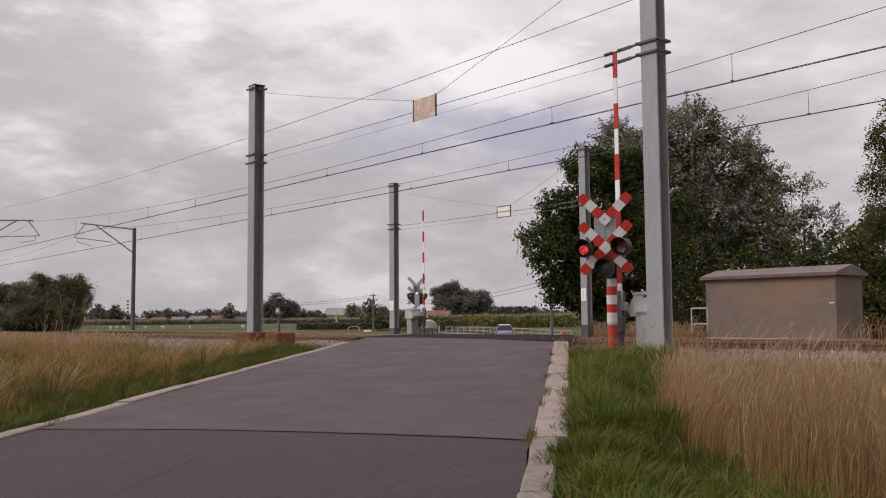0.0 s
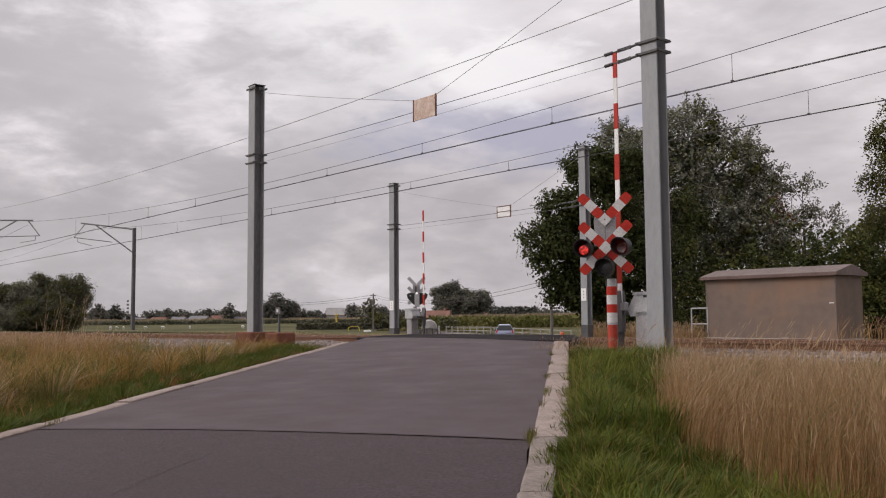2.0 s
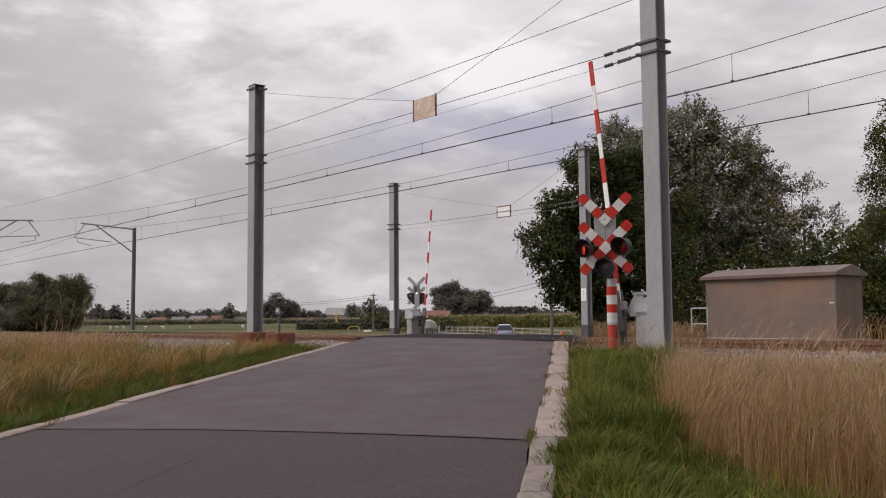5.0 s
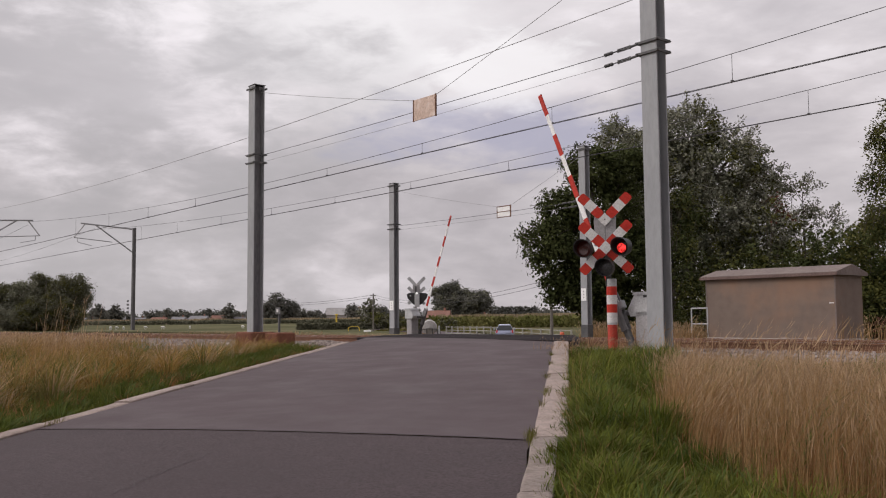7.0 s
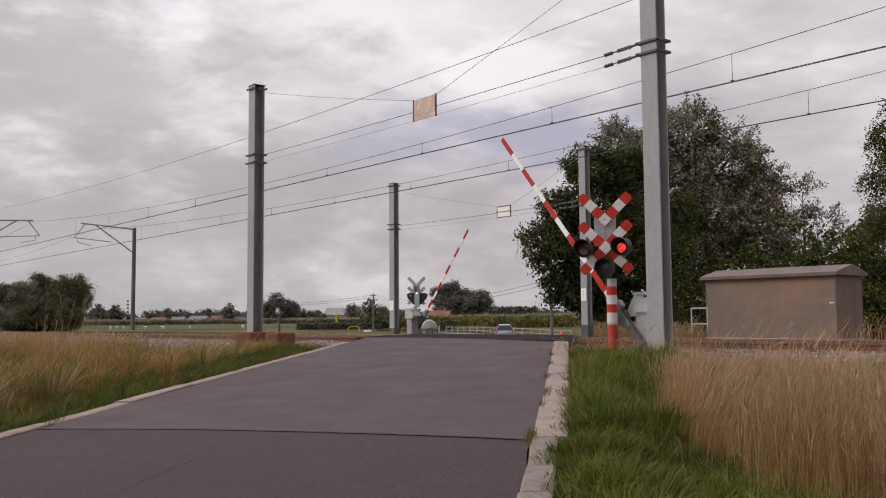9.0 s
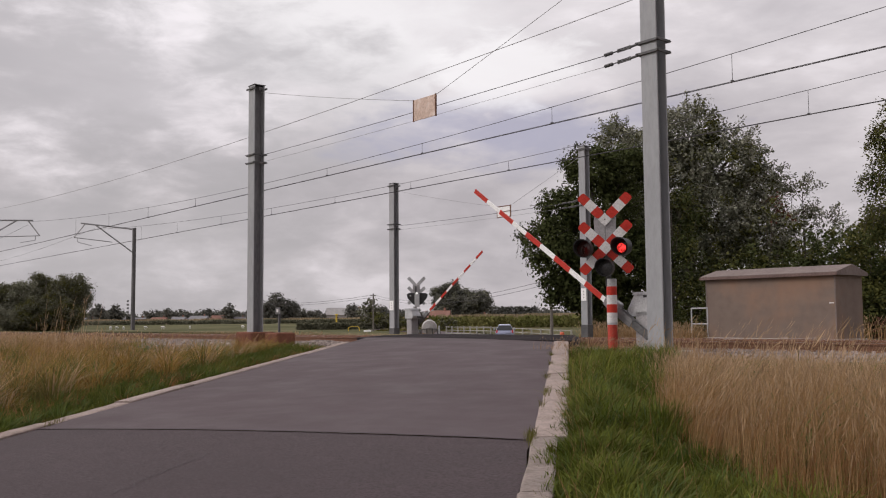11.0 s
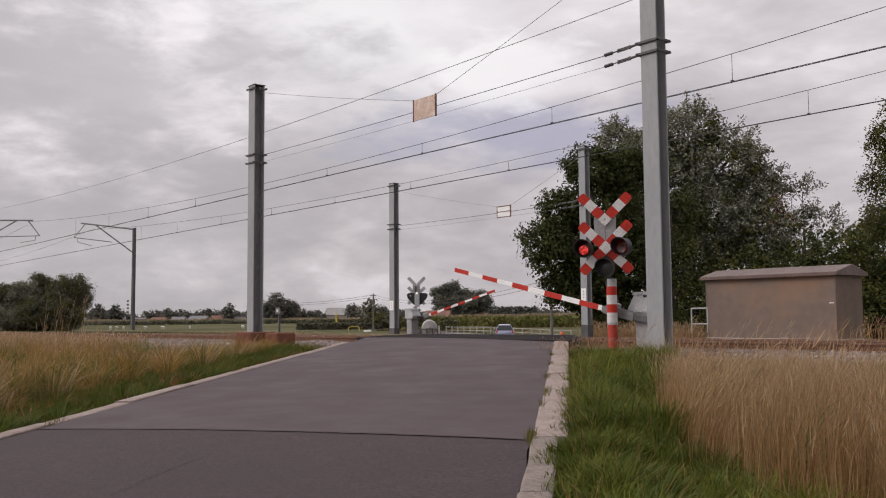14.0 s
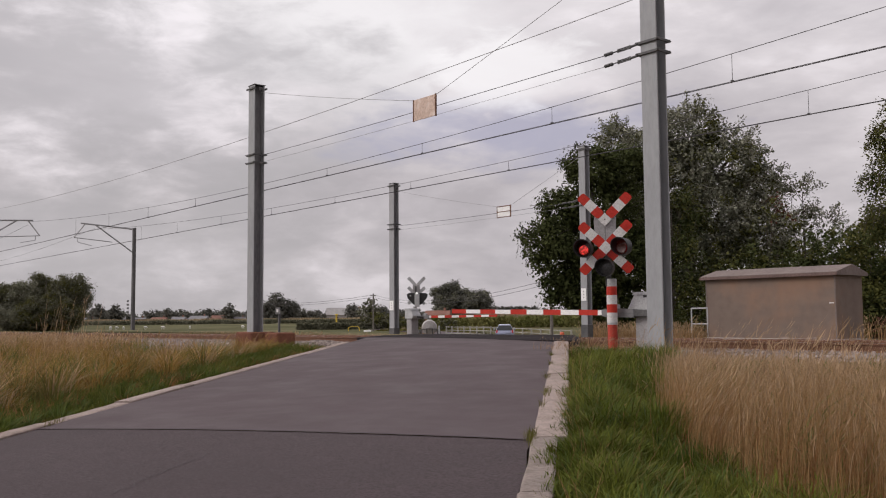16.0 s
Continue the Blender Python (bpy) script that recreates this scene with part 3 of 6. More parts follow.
def make_ballast_stones():
    """Loose stones of the ballast, thickest on the near shoulder."""
    rng = np.random.default_rng(11)
    shapes = []
    for k in range(6):
        bm = bmesh.new()
        bmesh.ops.create_icosphere(bm, subdivisions=1, radius=1)
        for v in bm.verts:
            v.co *= rng.uniform(0.65, 1.15)
        bm.verts.ensure_lookup_table()
        shapes.append((np.array([v.co[:] for v in bm.verts]), np.array([[v.index for v in f.verts] for f in bm.faces])))
        bm.free()
    vs, fs, off = [], [], 0
    n = 12000
    for i in range(n):
        if i < 7600:
            x = rng.uniform(-12.4, 2) if rng.random() < 0.5 else -rng.gamma(2.2, 7.0) - 20
            x = x if (x > -12.5 or x < -21.5) else rng.uniform(-34, -24)
            y = rng.uniform(11.9, 15.7)
        elif i < 11000:
            x, y = rng.uniform(-60, 2), rng.uniform(15.8, 23.8)
            if -31 < x < -13:
                continue
        else:
            # crumbled heap beside the road at the end of the left kerb
            x, y = rng.normal(-22.0, 0.9), rng.normal(13.6, 0.45)
        z = -0.50 + (y - 11.8) * 0.1222 if y < 14.5 else (-0.17 if y < 22.9 else -0.17 - (y - 22.9) * 0.25)
        s = rng.uniform(0.022, 0.05) * (1.5 if i >= 11000 else 1)
        v, f = shapes[rng.integers(6)]
        q = Euler(rng.uniform(0, 6.28, 3)).to_matrix()
        vs.append((v * (s, s * 0.9, s * 0.7)) @ np.array(q) + (x, y, z + 0.012 + float(grade(x)) + (0.2 * math.exp(-((x + 22) ** 2) - ((y - 13.6) / 0.6) ** 2) if i >= 11000 else 0)))
        fs.append(f + off)
        off += len(v)
    vv, ff = np.concatenate(vs), np.concatenate(fs)
    me = bpy.data.meshes.new("ballast_stones")
    me.from_pydata(vv.tolist(), [], ff.tolist())
    me.materials.append(M["ballast"])
    tagged(new("ballast_stones", me), "loose crushed grey ballast stones beside the rails", "ballast stones", kind="stuff")


make_ballast_stones()


def make_track(name, yc, drop):
    root = thing(name, "railway track with rusty rails on concrete sleepers", "railway track", pose(0, yc, drop), group="tracks", kind="structure")
    prof = [(-0.07, -0.16), (0.07, -0.16), (0.07, -0.147), (0.012, -0.13), (0.012, -0.045), (0.036, -0.035), (0.034, 0.0), (-0.034, 0.0), (-0.036, -0.035), (-0.012, -0.045), (-0.012, -0.13), (-0.07, -0.147)]
    for dy in (-0.7175 - 0.036, 0.7175 + 0.036):
        b = Build()
        n = len(prof)
        xs = (-400, -110, 10, 60)
        vs = [(x, dy + y, z + float(grade(x))) for x in xs for y, z in prof]
        for k in range(3):
            fs = [(k * n + i, k * n + (i + 1) % n, k * n + n + (i + 1) % n, k * n + n + i)[::-1] for i in range(n)]
            b.f += fs
            b.m += [1 if i == 6 else 0 for i in range(n)]
        b.v += vs
        part("rail", b, ["rust", "railhead"], root)
    b = Build()
    b.prism([(-0.14, -0.36), (0.14, -0.36), (0.11, -0.165), (-0.11, -0.165)], 2.5)
    me = b.mesh("sleeper", "sleeper")
    for k in range(110):
        x = 4 - 0.6 * k
        if -31 < x < -12:
            continue
        part("sleeper", me, None, root, at=pose(x, 0, float(grade(x))))


make_track("track_near", TRACK_A, 0.0)
make_track("track_far", TRACK_B, -0.09)


# ---- overhead line ----
def h_beam(b, h, w, d, t, z0=0.0, m=0):
    """An H section: flanges w wide across x at y = -d/2 and d/2, a web along y."""
    b.box((0, -d / 2 + t / 2, z0 + h / 2), (w, t, h), m, bev=0.006)
    b.box((0, d / 2 - t / 2, z0 + h / 2), (w, t, h), m, bev=0.006)
    # the web's slot 1 colour carries the recess shade
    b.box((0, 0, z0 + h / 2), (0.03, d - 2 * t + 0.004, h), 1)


def make_anchor_mast(x, y, base, top, w, d, turn, bands, label, cap=True, plate=None, sole=None):
    root = thing("catenary_mast", label, "catenary mast", pose(x, y, base, 0, 0, turn), group="anchor masts at the crossing")
    b = Build()
    h_beam(b, top - base, w, d, 0.028)
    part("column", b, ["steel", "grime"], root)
    for z in bands:
        c = Build()
        zz = z - base
        for sy in (-1, 1):
            c.box((0, sy * (d / 2 + 0.02), zz), (w + 0.16, 0.035, 0.05), 0, bev=0.006)
            for sx in (-1, 1):
                c.cyl((sx * (w / 2 + 0.05), sy * (d / 2 - 0.05), zz), (sx * (w / 2 + 0.05), sy * (d / 2 + 0.07), zz), 0.016, n=8)
        for sx in (-1, 1):
            c.box((sx * (w / 2 + 0.05), 0, zz), (0.03, d + 0.1, 0.05), 0, bev=0.006)
        part("clamp", c, "steel_dark", root, "dark steel clamp band with bolts")
    if cap:
        c = Build()
        c.box((0, 0, top - base + 0.01), (w + 0.03, d + 0.03, 0.02), 0)
        c.box((0, -d / 2 - 0.03, top - base - 0.10), (w + 0.14, 0.03, 0.05), 0)
        c.box((0, d / 2 + 0.03, top - base - 0.10), (w + 0.14, 0.03, 0.05), 0)
        c.box((w / 2 + 0.04, 0, top - base - 0.12), (0.05, 0.12, 0.10), 0)
        part("cap", c, "steel_dark", root)
    if plate:
        c = Build()
        c.box((-0.0, -d / 2 - 0.012, plate - base), (w * 0.82, 0.008, 0.42), 0, bev=0.003)
        for k, zz in enumerate((0.10, 0.0, -0.10)):
            c.box((0, -d / 2 - 0.017, plate - base + zz), (w * 0.14, 0.003, 0.04), 1)
        part("number_plate", c, ["white_clean", "grey"], root, "white reflective plate with faded marks")
    if sole:
        c = Build()
        c.box((0, 0, sole / 2), (w + 0.02, d + 0.02, sole), 0)
        part("foot", c, "steel_dark", root, "dark tarred mast foot")
    return root


make_anchor_mast(-9.775, 13.0, -0.32, 8.2, 0.345, 0.27, 0, (5.34, 5.14), "tall galvanised steel anchor mast beside the barrier machine")
make_anchor_mast(-24.44, 13.0, 0.10, 7.52, 0.38, 0.34, 0, (5.40, 5.16), "galvanised steel anchor mast on a brown foundation")
make_anchor_mast(-31.5, 23.4, -0.22, 6.28, 0.34, 0.27, 0, (4.50, 4.30), "galvanised steel anchor mast beyond the tracks", plate=1.0, sole=0.25)
make_anchor_mast(-20.6, 23.4, -0.25, 6.28, 0.28, 0.25, 0, (4.46, 4.26), "galvanised steel anchor mast before the trees", plate=1.22, sole=0.45)


def make_foundation():
    root = thing("mast_foundation", "brown painted concrete blocks under the anchor mast", "foundation", pose(-24.44, 13.0, -0.55))
    b = Build().box((0.02, 0, 0.325), (0.98, 0.80, 0.65), 0, bev=0.03)
    part("block", b, "foundation", root, "large brown block with white scrape")
    b = Build().box((1.22, 0.15, 0.32), (0.72, 0.60, 0.64), 0, bev=0.03)
    part("block", b, "foundation", root, "small brown block")


make_foundation()
b = Build().box((0, 0, -0.17), (0.9, 0.8, 0.5), 0, bev=0.02)
solo("mast_plinth", b, "sleeper", "grey concrete plinth under the near mast", "foundation", pose(-9.80, 13.0, -0.18))


def sag(x, zmin, xmin, k):
    return zmin + k * (x - xmin) ** 2


def make_line(name, y, zmin, xmin, k, drops, label):
    root = thing(name, label, "overhead line", group="overhead lines")
    xs = np.linspace(-61.4, 4.6, 45)
    b = Build().tube([(x, y, sag(x, zmin, xmin, k)) for x in xs], 0.008)
    # next span to the left
    b.tube([(x, y, sag(x, zmin, xmin - 63, k)) for x in np.linspace(-124, -61.4, 24)], 0.008)
    part("messenger_wire", b, "wire", root)
    for dy in (-0.03, 0.03):
        b = Build().tube([(x, y + dy, 5.345 + 0.0016 * x) for x in np.linspace(-220, 30, 30)], 0.0085)
        part("contact_wire", b, "wire", root)
    for x in drops:
        b = Build().tube([(x, y, sag(x, zmin, xmin if x > -61.4 else xmin - 63, k)), (x, y, 5.345 + 0.0016 * x)], 0.006)
        b.box((x, y, 5.36 + 0.0016 * x), (0.05, 0.06, 0.04))
        part("dropper", b, "wire", root)


make_line("overhead_line", TRACK_A, 5.555, -28.5, 0.00112, [-0.1, -5.25, -10.42, -15.55, -20.8, -26.0, -31.2, -36.4, -41.6, -46.8, -52.0], "catenary and double contact wire over the near track")
make_line("overhead_line", TRACK_B, 5.555, -30.5, 0.00098, [-5.8, -11.02, -16.3, -21.5, -26.8, -32.0, -37.4, -42.6, -48, -53.2], "catenary and double contact wire over the far track")

b = Build().tube([(x, 14.0, 6.45 + 0.00075 * (x + 28.5) ** 2) for x in np.linspace(-62, 12, 40)], 0.009)
b.tube([(x, 14.0, 6.45 + 0.00075 * (x + 95.5) ** 2) for x in np.linspace(-136, -62, 30)], 0.009)
solo("feeder_wire", b, "wire_grey", "single bare feeder cable along the near masts", "feeder cable")


def turnbuckle(b, a, c):
    a, c = Vector(a), Vector(c)
    d = c - a
    b.cyl(a, c, 0.012, n=6)
    for t in (0.06, 0.14, 0.22):
        b.cyl(a + d * (t - 0.022), a + d * (t + 0.022), 0.036, 0.030, n=10)
    for o in (-0.024, 0.024):
        b.cyl(a + d * 0.40 + Vector((0, 0, o)), a + d * 0.72 + Vector((0, 0, o)), 0.010, n=6)
    for t in (0.40, 0.72):
        b.box(a + d * t, (0.03, 0.03, 0.075), bev=0.005)
    b.cyl(a + d * 0.74, c, 0.026, 0.018, n=8)


def make_board_span(y, x0, x1, zt0, zt1, zw, bx0, bx1, bz0, bz1, label, w2):
    """Two anchor wires between a pair of masts, with a hanging board held from the mast tops."""
    root = thing("anchor_wires", "pair of anchor wires with turnbuckles between two masts", "anchor wires", group="anchor wires")
    for k, z in enumerate(zw):
        b = Build().tube([(x, y, z - 0.03 * math.sin(math.pi * (x - x0) / (x1 - x0))) for x in np.linspace(x0, x1 - 0.85, 16)], 0.0075 if k == 0 else 0.0045)
        part("wire", b, "wire" if k == 0 else "wire_grey", root)
        b = Build()
        turnbuckle(b, (x1 - 0.85, y, z), (x1, y, z + 0.03))
        part("turnbuckle", b, "steel_dark", root, "dark steel turnbuckle")
    hang = thing("warning_board", label, "board", pose((bx0 + bx1) / 2, y - 0.03, bz0), group="boards over the road")
    b = Build().box((0, 0, (bz1 - bz0) / 2), (bx1 - bx0, 0.02, bz1 - bz0), 0, bev=0.004)
    part("panel", b, w2, hang)
    for sx in (-1, 1):
        b = Build().box((sx * (bx1 - bx0) / 2, 0, (bz1 - bz0) / 2), (0.03, 0.035, bz1 - bz0 + 0.02), 0)
        part("edge_strip", b, "rust", hang, "dark rusty edge strip")
    if w2 != "board":
        b = Build().box((0, -0.013, (bz1 - bz0) / 2), (bx1 - bx0, 0.006, 0.03), 0)
        part("middle_strip", b, "rust", hang)
        for zz in (0.012, bz1 - bz0 - 0.012):
            part("border", Build().box((0, -0.013, zz), (bx1 - bx0, 0.006, 0.03), 0), "rust", hang)
    b = Build()
    m0 = [(x0 + (bx0 - x0) * t, y, zt0 + (bz1 - zt0) * t - 0.16 * t * (1 - t)) for t in np.linspace(0, 1, 12)]
    b.tube(m0, 0.006)
    b.tube([(bx1, y, bz1), (x1, y, zt1)], 0.006)
    part("hanger_wire", b, "wire_grey", hang, at=pose(-(bx0 + bx1) / 2, -(y - 0.03), -bz0))


make_board_span(13.0, -24.2, -10.05, 7.29, 7.25, (5.36, 5.15), -16.66, -15.84, 5.10, 5.60, "weathered pale board hanging on wires over the road", "board")
make_board_span(23.4, -31.3, -20.8, 5.95, 5.95, (4.42, 4.25), -24.92, -24.2, 4.20, 4.63, "white board with red border hanging over the road", "white_clean")


def make_cantilever(x, y, toward, base, top, label):
    """A slim mast with a bracket, strut and registration arm over the track."""
    root = thing("cantilever_mast", label, "catenary mast", pose(x, y, base), group="cantilever masts")
    h = top - base
    b = Build()
    b.prism([(-0.13, 0), (0.13, 0), (0.09, h), (-0.09, h)], 0.20)
    part("column", b, "steel_dark", root)
    L = 3.6 * toward
    b = Build().cyl((0, 0, h - 0.10), (0, L, h + 0.12), 0.055, 0.05, n=8)
    part("bracket", b, "steel", root)
    b = Build().cyl((0, 0, h - 1.75), (0, L * 0.72, h + 0.02), 0.045, n=8)
    part("strut", b, "steel", root)
    b = Build().cyl((0, L * 0.92, h + 0.08), (0, L * 1.12, h - 0.85), 0.04, n=8)
    part("insulator", b, "light_grey", root)
    b = Build().cyl((0, L * 1.12, h - 0.85), (0, L * 0.42, h - 1.05), 0.028, n=8)
    b.cyl((0, L * 1.05, h - 0.87), (0, L * 1.05, h - 1.15), 0.02, n=6)
    b.cyl((0, L * 1.05, h - 1.15), (0, L * 0.80, h - 1.35), 0.02, n=6)
    part("registration_arm", b, "steel", root)
    b = Build()
    for k in range(4):
        b.box((-0.22, -0.28, 1.25 + 0.24 * k), (0.34, 0.03, 0.13), 0, pose(0, 0, 0))
    part("number_plates", b, "steel_dark", root)
    return root


make_cantilever(-61.4, 23.4, -1, -0.25, 6.75, "slim steel mast with a cantilever bracket beyond the tracks")
make_cantilever(-61.4, 13.2, 1, -0.45, 6.75, "slim steel mast with a cantilever bracket on the near side")
make_cantilever(4.6, 23.4, -1, -0.25, 6.75, "slim steel mast with a cantilever bracket out in the open")
make_cantilever(4.6, 13.2, 1, -0.45, 6.75, "slim steel mast with a cantilever bracket on the near side")


# ---- crossing signal ----
def arm(b, a, c, w, n, first, y, t=0.03):
    """A striped board from a to c in the x-z plane: n equal fields, red (0) and white (1) by turns, rounded ends."""
    a, c = Vector((a[0], 0, a[1])), Vector((c[0], 0, c[1]))
    d = (c - a).normalized()
    nn = Vector((-d.z, 0, d.x)) * (w / 2)
    L = (c - a).length
    cut = w * 0.18
    for i in range(n):
        p, q = a + d * (L * i / n), a + d * (L * (i + 1) / n)
        if i == 0:
            prof = [p + d * cut + nn, p + nn * 0.62, p - nn * 0.62, p + d * cut - nn, q - nn, q + nn]
        elif i == n - 1:
            prof = [p + nn, p - nn, q - d * cut - nn, q - nn * 0.62, q + nn * 0.62, q - d * cut + nn]
        else:
            prof = [p + nn, p - nn, q - nn, q + nn]
        k = len(prof)
        vs = [(v.x, y - t / 2, v.z) for v in prof] + [(v.x, y + t / 2, v.z) for v in prof]
        m = (first + i) % 2
        b.add(vs, [tuple(range(k))], m)
        b.add(vs, [tuple(range(2 * k - 1, k - 1, -1))] + [(j, k + j, k + (j + 1) % k, (j + 1) % k)[::-1] for j in range(k)], 2)


def hood_mesh(r, depth, n=24):
    """Round lamp housing with a visor longer at the top; it looks along -y."""
    b = Build()
    prof = [(0.0, 0.16), (r * 0.75, 0.15), (r, 0.05), (r, 0.0)]
    rows = [[(pr * math.cos(2 * math.pi * k / n), py, pr * math.sin(2 * math.pi * k / n)) for k in range(n)] for pr, py in prof]
    front, inner, back = [], [], []
    for k in range(n):
        a = 2 * math.pi * k / n
        ln = depth * (0.30 + 0.70 * max(0.0, 0.5 + 0.5 * math.sin(a)) ** 0.7)
        front.append((r * 1.03 * math.cos(a), -ln, r * 1.03 * math.sin(a)))
        inner.append((r * 0.96 * math.cos(a), -ln, r * 0.96 * math.sin(a)))
        back.append((r * 0.90 * math.cos(a), 0.02, r * 0.90 * math.sin(a)))
    rows += [front, inner, back]
    vs = [p for row in rows for p in row]
    fs = [(i * n + k, (i + 1) * n + k, (i + 1) * n + (k + 1) % n, i * n + (k + 1) % n) for i in range(len(rows) - 1) for k in range(n)]
    b.add(vs, fs)
    return b


def disc(r, t=0.006, bulge=0.015, n=24, m=(0, 1)):
    """A thin round lens looking along -y: the front m[0], the back m[1]."""
    b = Build()
    rings = [(0.0, -bulge), (r * 0.6, -bulge * 0.6), (r, 0.0)]
    vs = [(0, -bulge, 0)]
    for pr, py in rings[1:]:
        vs += [(pr * math.cos(2 * math.pi * k / n), py, pr * math.sin(2 * math.pi * k / n)) for k in range(n)]
    fs = [(0, 1 + k, 1 + (k + 1) % n) for k in range(n)] + [(1 + k, 1 + n + k, 1 + n + (k + 1) % n, 1 + (k + 1) % n) for k in range(n)]
    b.add(vs, fs, m[0])
    vs = [(x, y + t, z) for x, y, z in vs]
    b.add(vs, [f[::-1] for f in fs], m[1])
    o = len(vs)
    b.f += [(1 + n + k, o + 1 + n + k, o + 1 + n + (k + 1) % n, 1 + n + (k + 1) % n) for k in range(n)]
    b.m += [m[1]] * n
    return b


def make_signal(at, label, lit):
    """Crossing signal: striped post, double cross, two red lamps and a third lamp. It looks along -y of its own."""
    root = thing("crossing_signal", label, "crossing signal", at, group="crossing signals")
    post = part("post", Build().cyl((0.135, 0.10, 0.56), (0.135, 0.10, 1.42), 0.095, n=20), "light_grey", root, soft=True)
    for k, (z0, z1) in enumerate(((1.115, 1.275), (0.785, 0.94))):
        part("red_band", Build().cyl((0.135, 0.10, z0), (0.135, 0.10, z1), 0.098, n=20, caps=False), "red", root, soft=True)
    part("white_band", Build().cyl((0.135, 0.10, 0.94), (0.135, 0.10, 1.13), 0.0975, n=20, caps=False), "white", root, soft=True)
    part("white_band", Build().cyl((0.135, 0.10, 0.60), (0.135, 0.10, 0.80), 0.0975, n=20, caps=False), "white", root, soft=True)
    part("sleeve", Build().cyl((0.135, 0.10, 0), (0.135, 0.10, 0.60), 0.092, n=20), "red_worn", root, "worn red painted sleeve with flaking paint", soft=True)
    for x0, x1 in ((-0.165, 0.038), (0.046, 0.245)):
        b = Build().box(((x0 + x1) / 2, 0.045, 2.315), (x1 - x0, 0.02, 0.55), 0, bev=0.004)
        part("backing_plate", b, "grey", root, "grey metal backing plate")
    part("bracket", Build().box((0.08, 0.09, 1.9), (0.10, 0.09, 1.25), 0, bev=0.01), "steel_dark", root)
    for sx in (-1, 1):
        b = Build()
        arm(b, (0.042 + sx * 0.460, 3.00), (0.042 + sx * 0.066, 2.602), 0.18, 3, 0, 0.0 + 0.004 * sx)
        part("cross_arm", b, ["red", "white", "light_grey"], root, "upper arm with red and white fields")
    b = Build()
    c, cx, cz = 0.09 * math.sqrt(2), 0.042, 2.536
    b.add([(cx + dx, y, cz + dz) for y in (-0.022, 0.02) for dx, dz in ((-c, 0), (0, -c), (c, 0), (0, c))],
          [(0, 1, 2, 3), (7, 6, 5, 4), (0, 4, 5, 1), (1, 5, 6, 2), (2, 6, 7, 3), (3, 7, 4, 0)], 1)
    b.cyl((cx, -0.03, cz), (cx, -0.02, cz), 0.012, n=8, m=2)
    part("cross_centre", b, ["red", "white", "steel_dark"], root, "white centre field with a bolt")
    b = Build()
    arm(b, (-0.42, 2.455), (0.515, 1.560), 0.18, 7, 0, 0.012)
    part("cross_arm", b, ["red", "white", "light_grey"], root, "long diagonal arm with red and white fields")
    b = Build()
    arm(b, (0.505, 2.475), (-0.40, 1.535), 0.18, 7, 0, -0.020)
    part("cross_arm", b, ["red", "white", "light_grey"], root, "long diagonal arm with red and white fields")
    lamps = []
    for x, z, kind in ((-0.345, 1.985, "red"), (0.370, 2.010, "red"), (0.045, 1.625, "dark")):
        turn = -20 if x > 0.1 else -8
        hd = part("lamp_housing", hood_mesh(0.165, 0.26), "black", root, "black round lamp with a visor", at=pose(x, -0.09, z, 0, 0, turn), soft=True)
        part("lens", disc(0.150, m=(0, 0)), ["lens_off" if kind == "red" else "lens_grey"], hd, "dark red glass lens" if kind == "red" else "dark glass lens", at=pose(0, 0.030, 0), soft=True)
        if kind == "red" and lit:
            g = part("light", disc(0.088, m=(0, 1)), ["glow_red" if x > 0 else "glow_red_soft", "lens_off"], hd, "red signal light turning on and off", at=pose(0.012, -0.095, -0.028), soft=True)
            lamps.append(g)
    if not lit:
        part("rear_lamp", Build().lathe([(0.0, 0.0), (0.055, 0.01), (0.06, 0.06), (0.0, 0.08)], 14, mx=pose(0.0, 0.22, 2.13, -90)), "glow_white", root, "small lit white lamp on the back", soft=True)
        part("small_lamp", Build().lathe([(0.0, 0.0), (0.04, 0.01), (0.04, 0.06), (0.0, 0.08)], 12, mx=pose(0.36, 0.14, 2.0, -90)), "light_grey", root, soft=True)
        part("back_shield", Build().prism([(-0.58, 0.12), (-0.52, -0.10), (-0.20, -0.44), (0.20, -0.44), (0.52, -0.10), (0.58, 0.12), (0.46, 0.20), (-0.46, 0.20)], 0.03, 0, pose(0, 0.07, 1.95)), "black", root, "black shield behind the lamps")
        part("back_box", Build().box((0, 0.16, 1.75), (0.26, 0.20, 0.75), 0, bev=0.02), "light_grey", root)
    return root, lamps


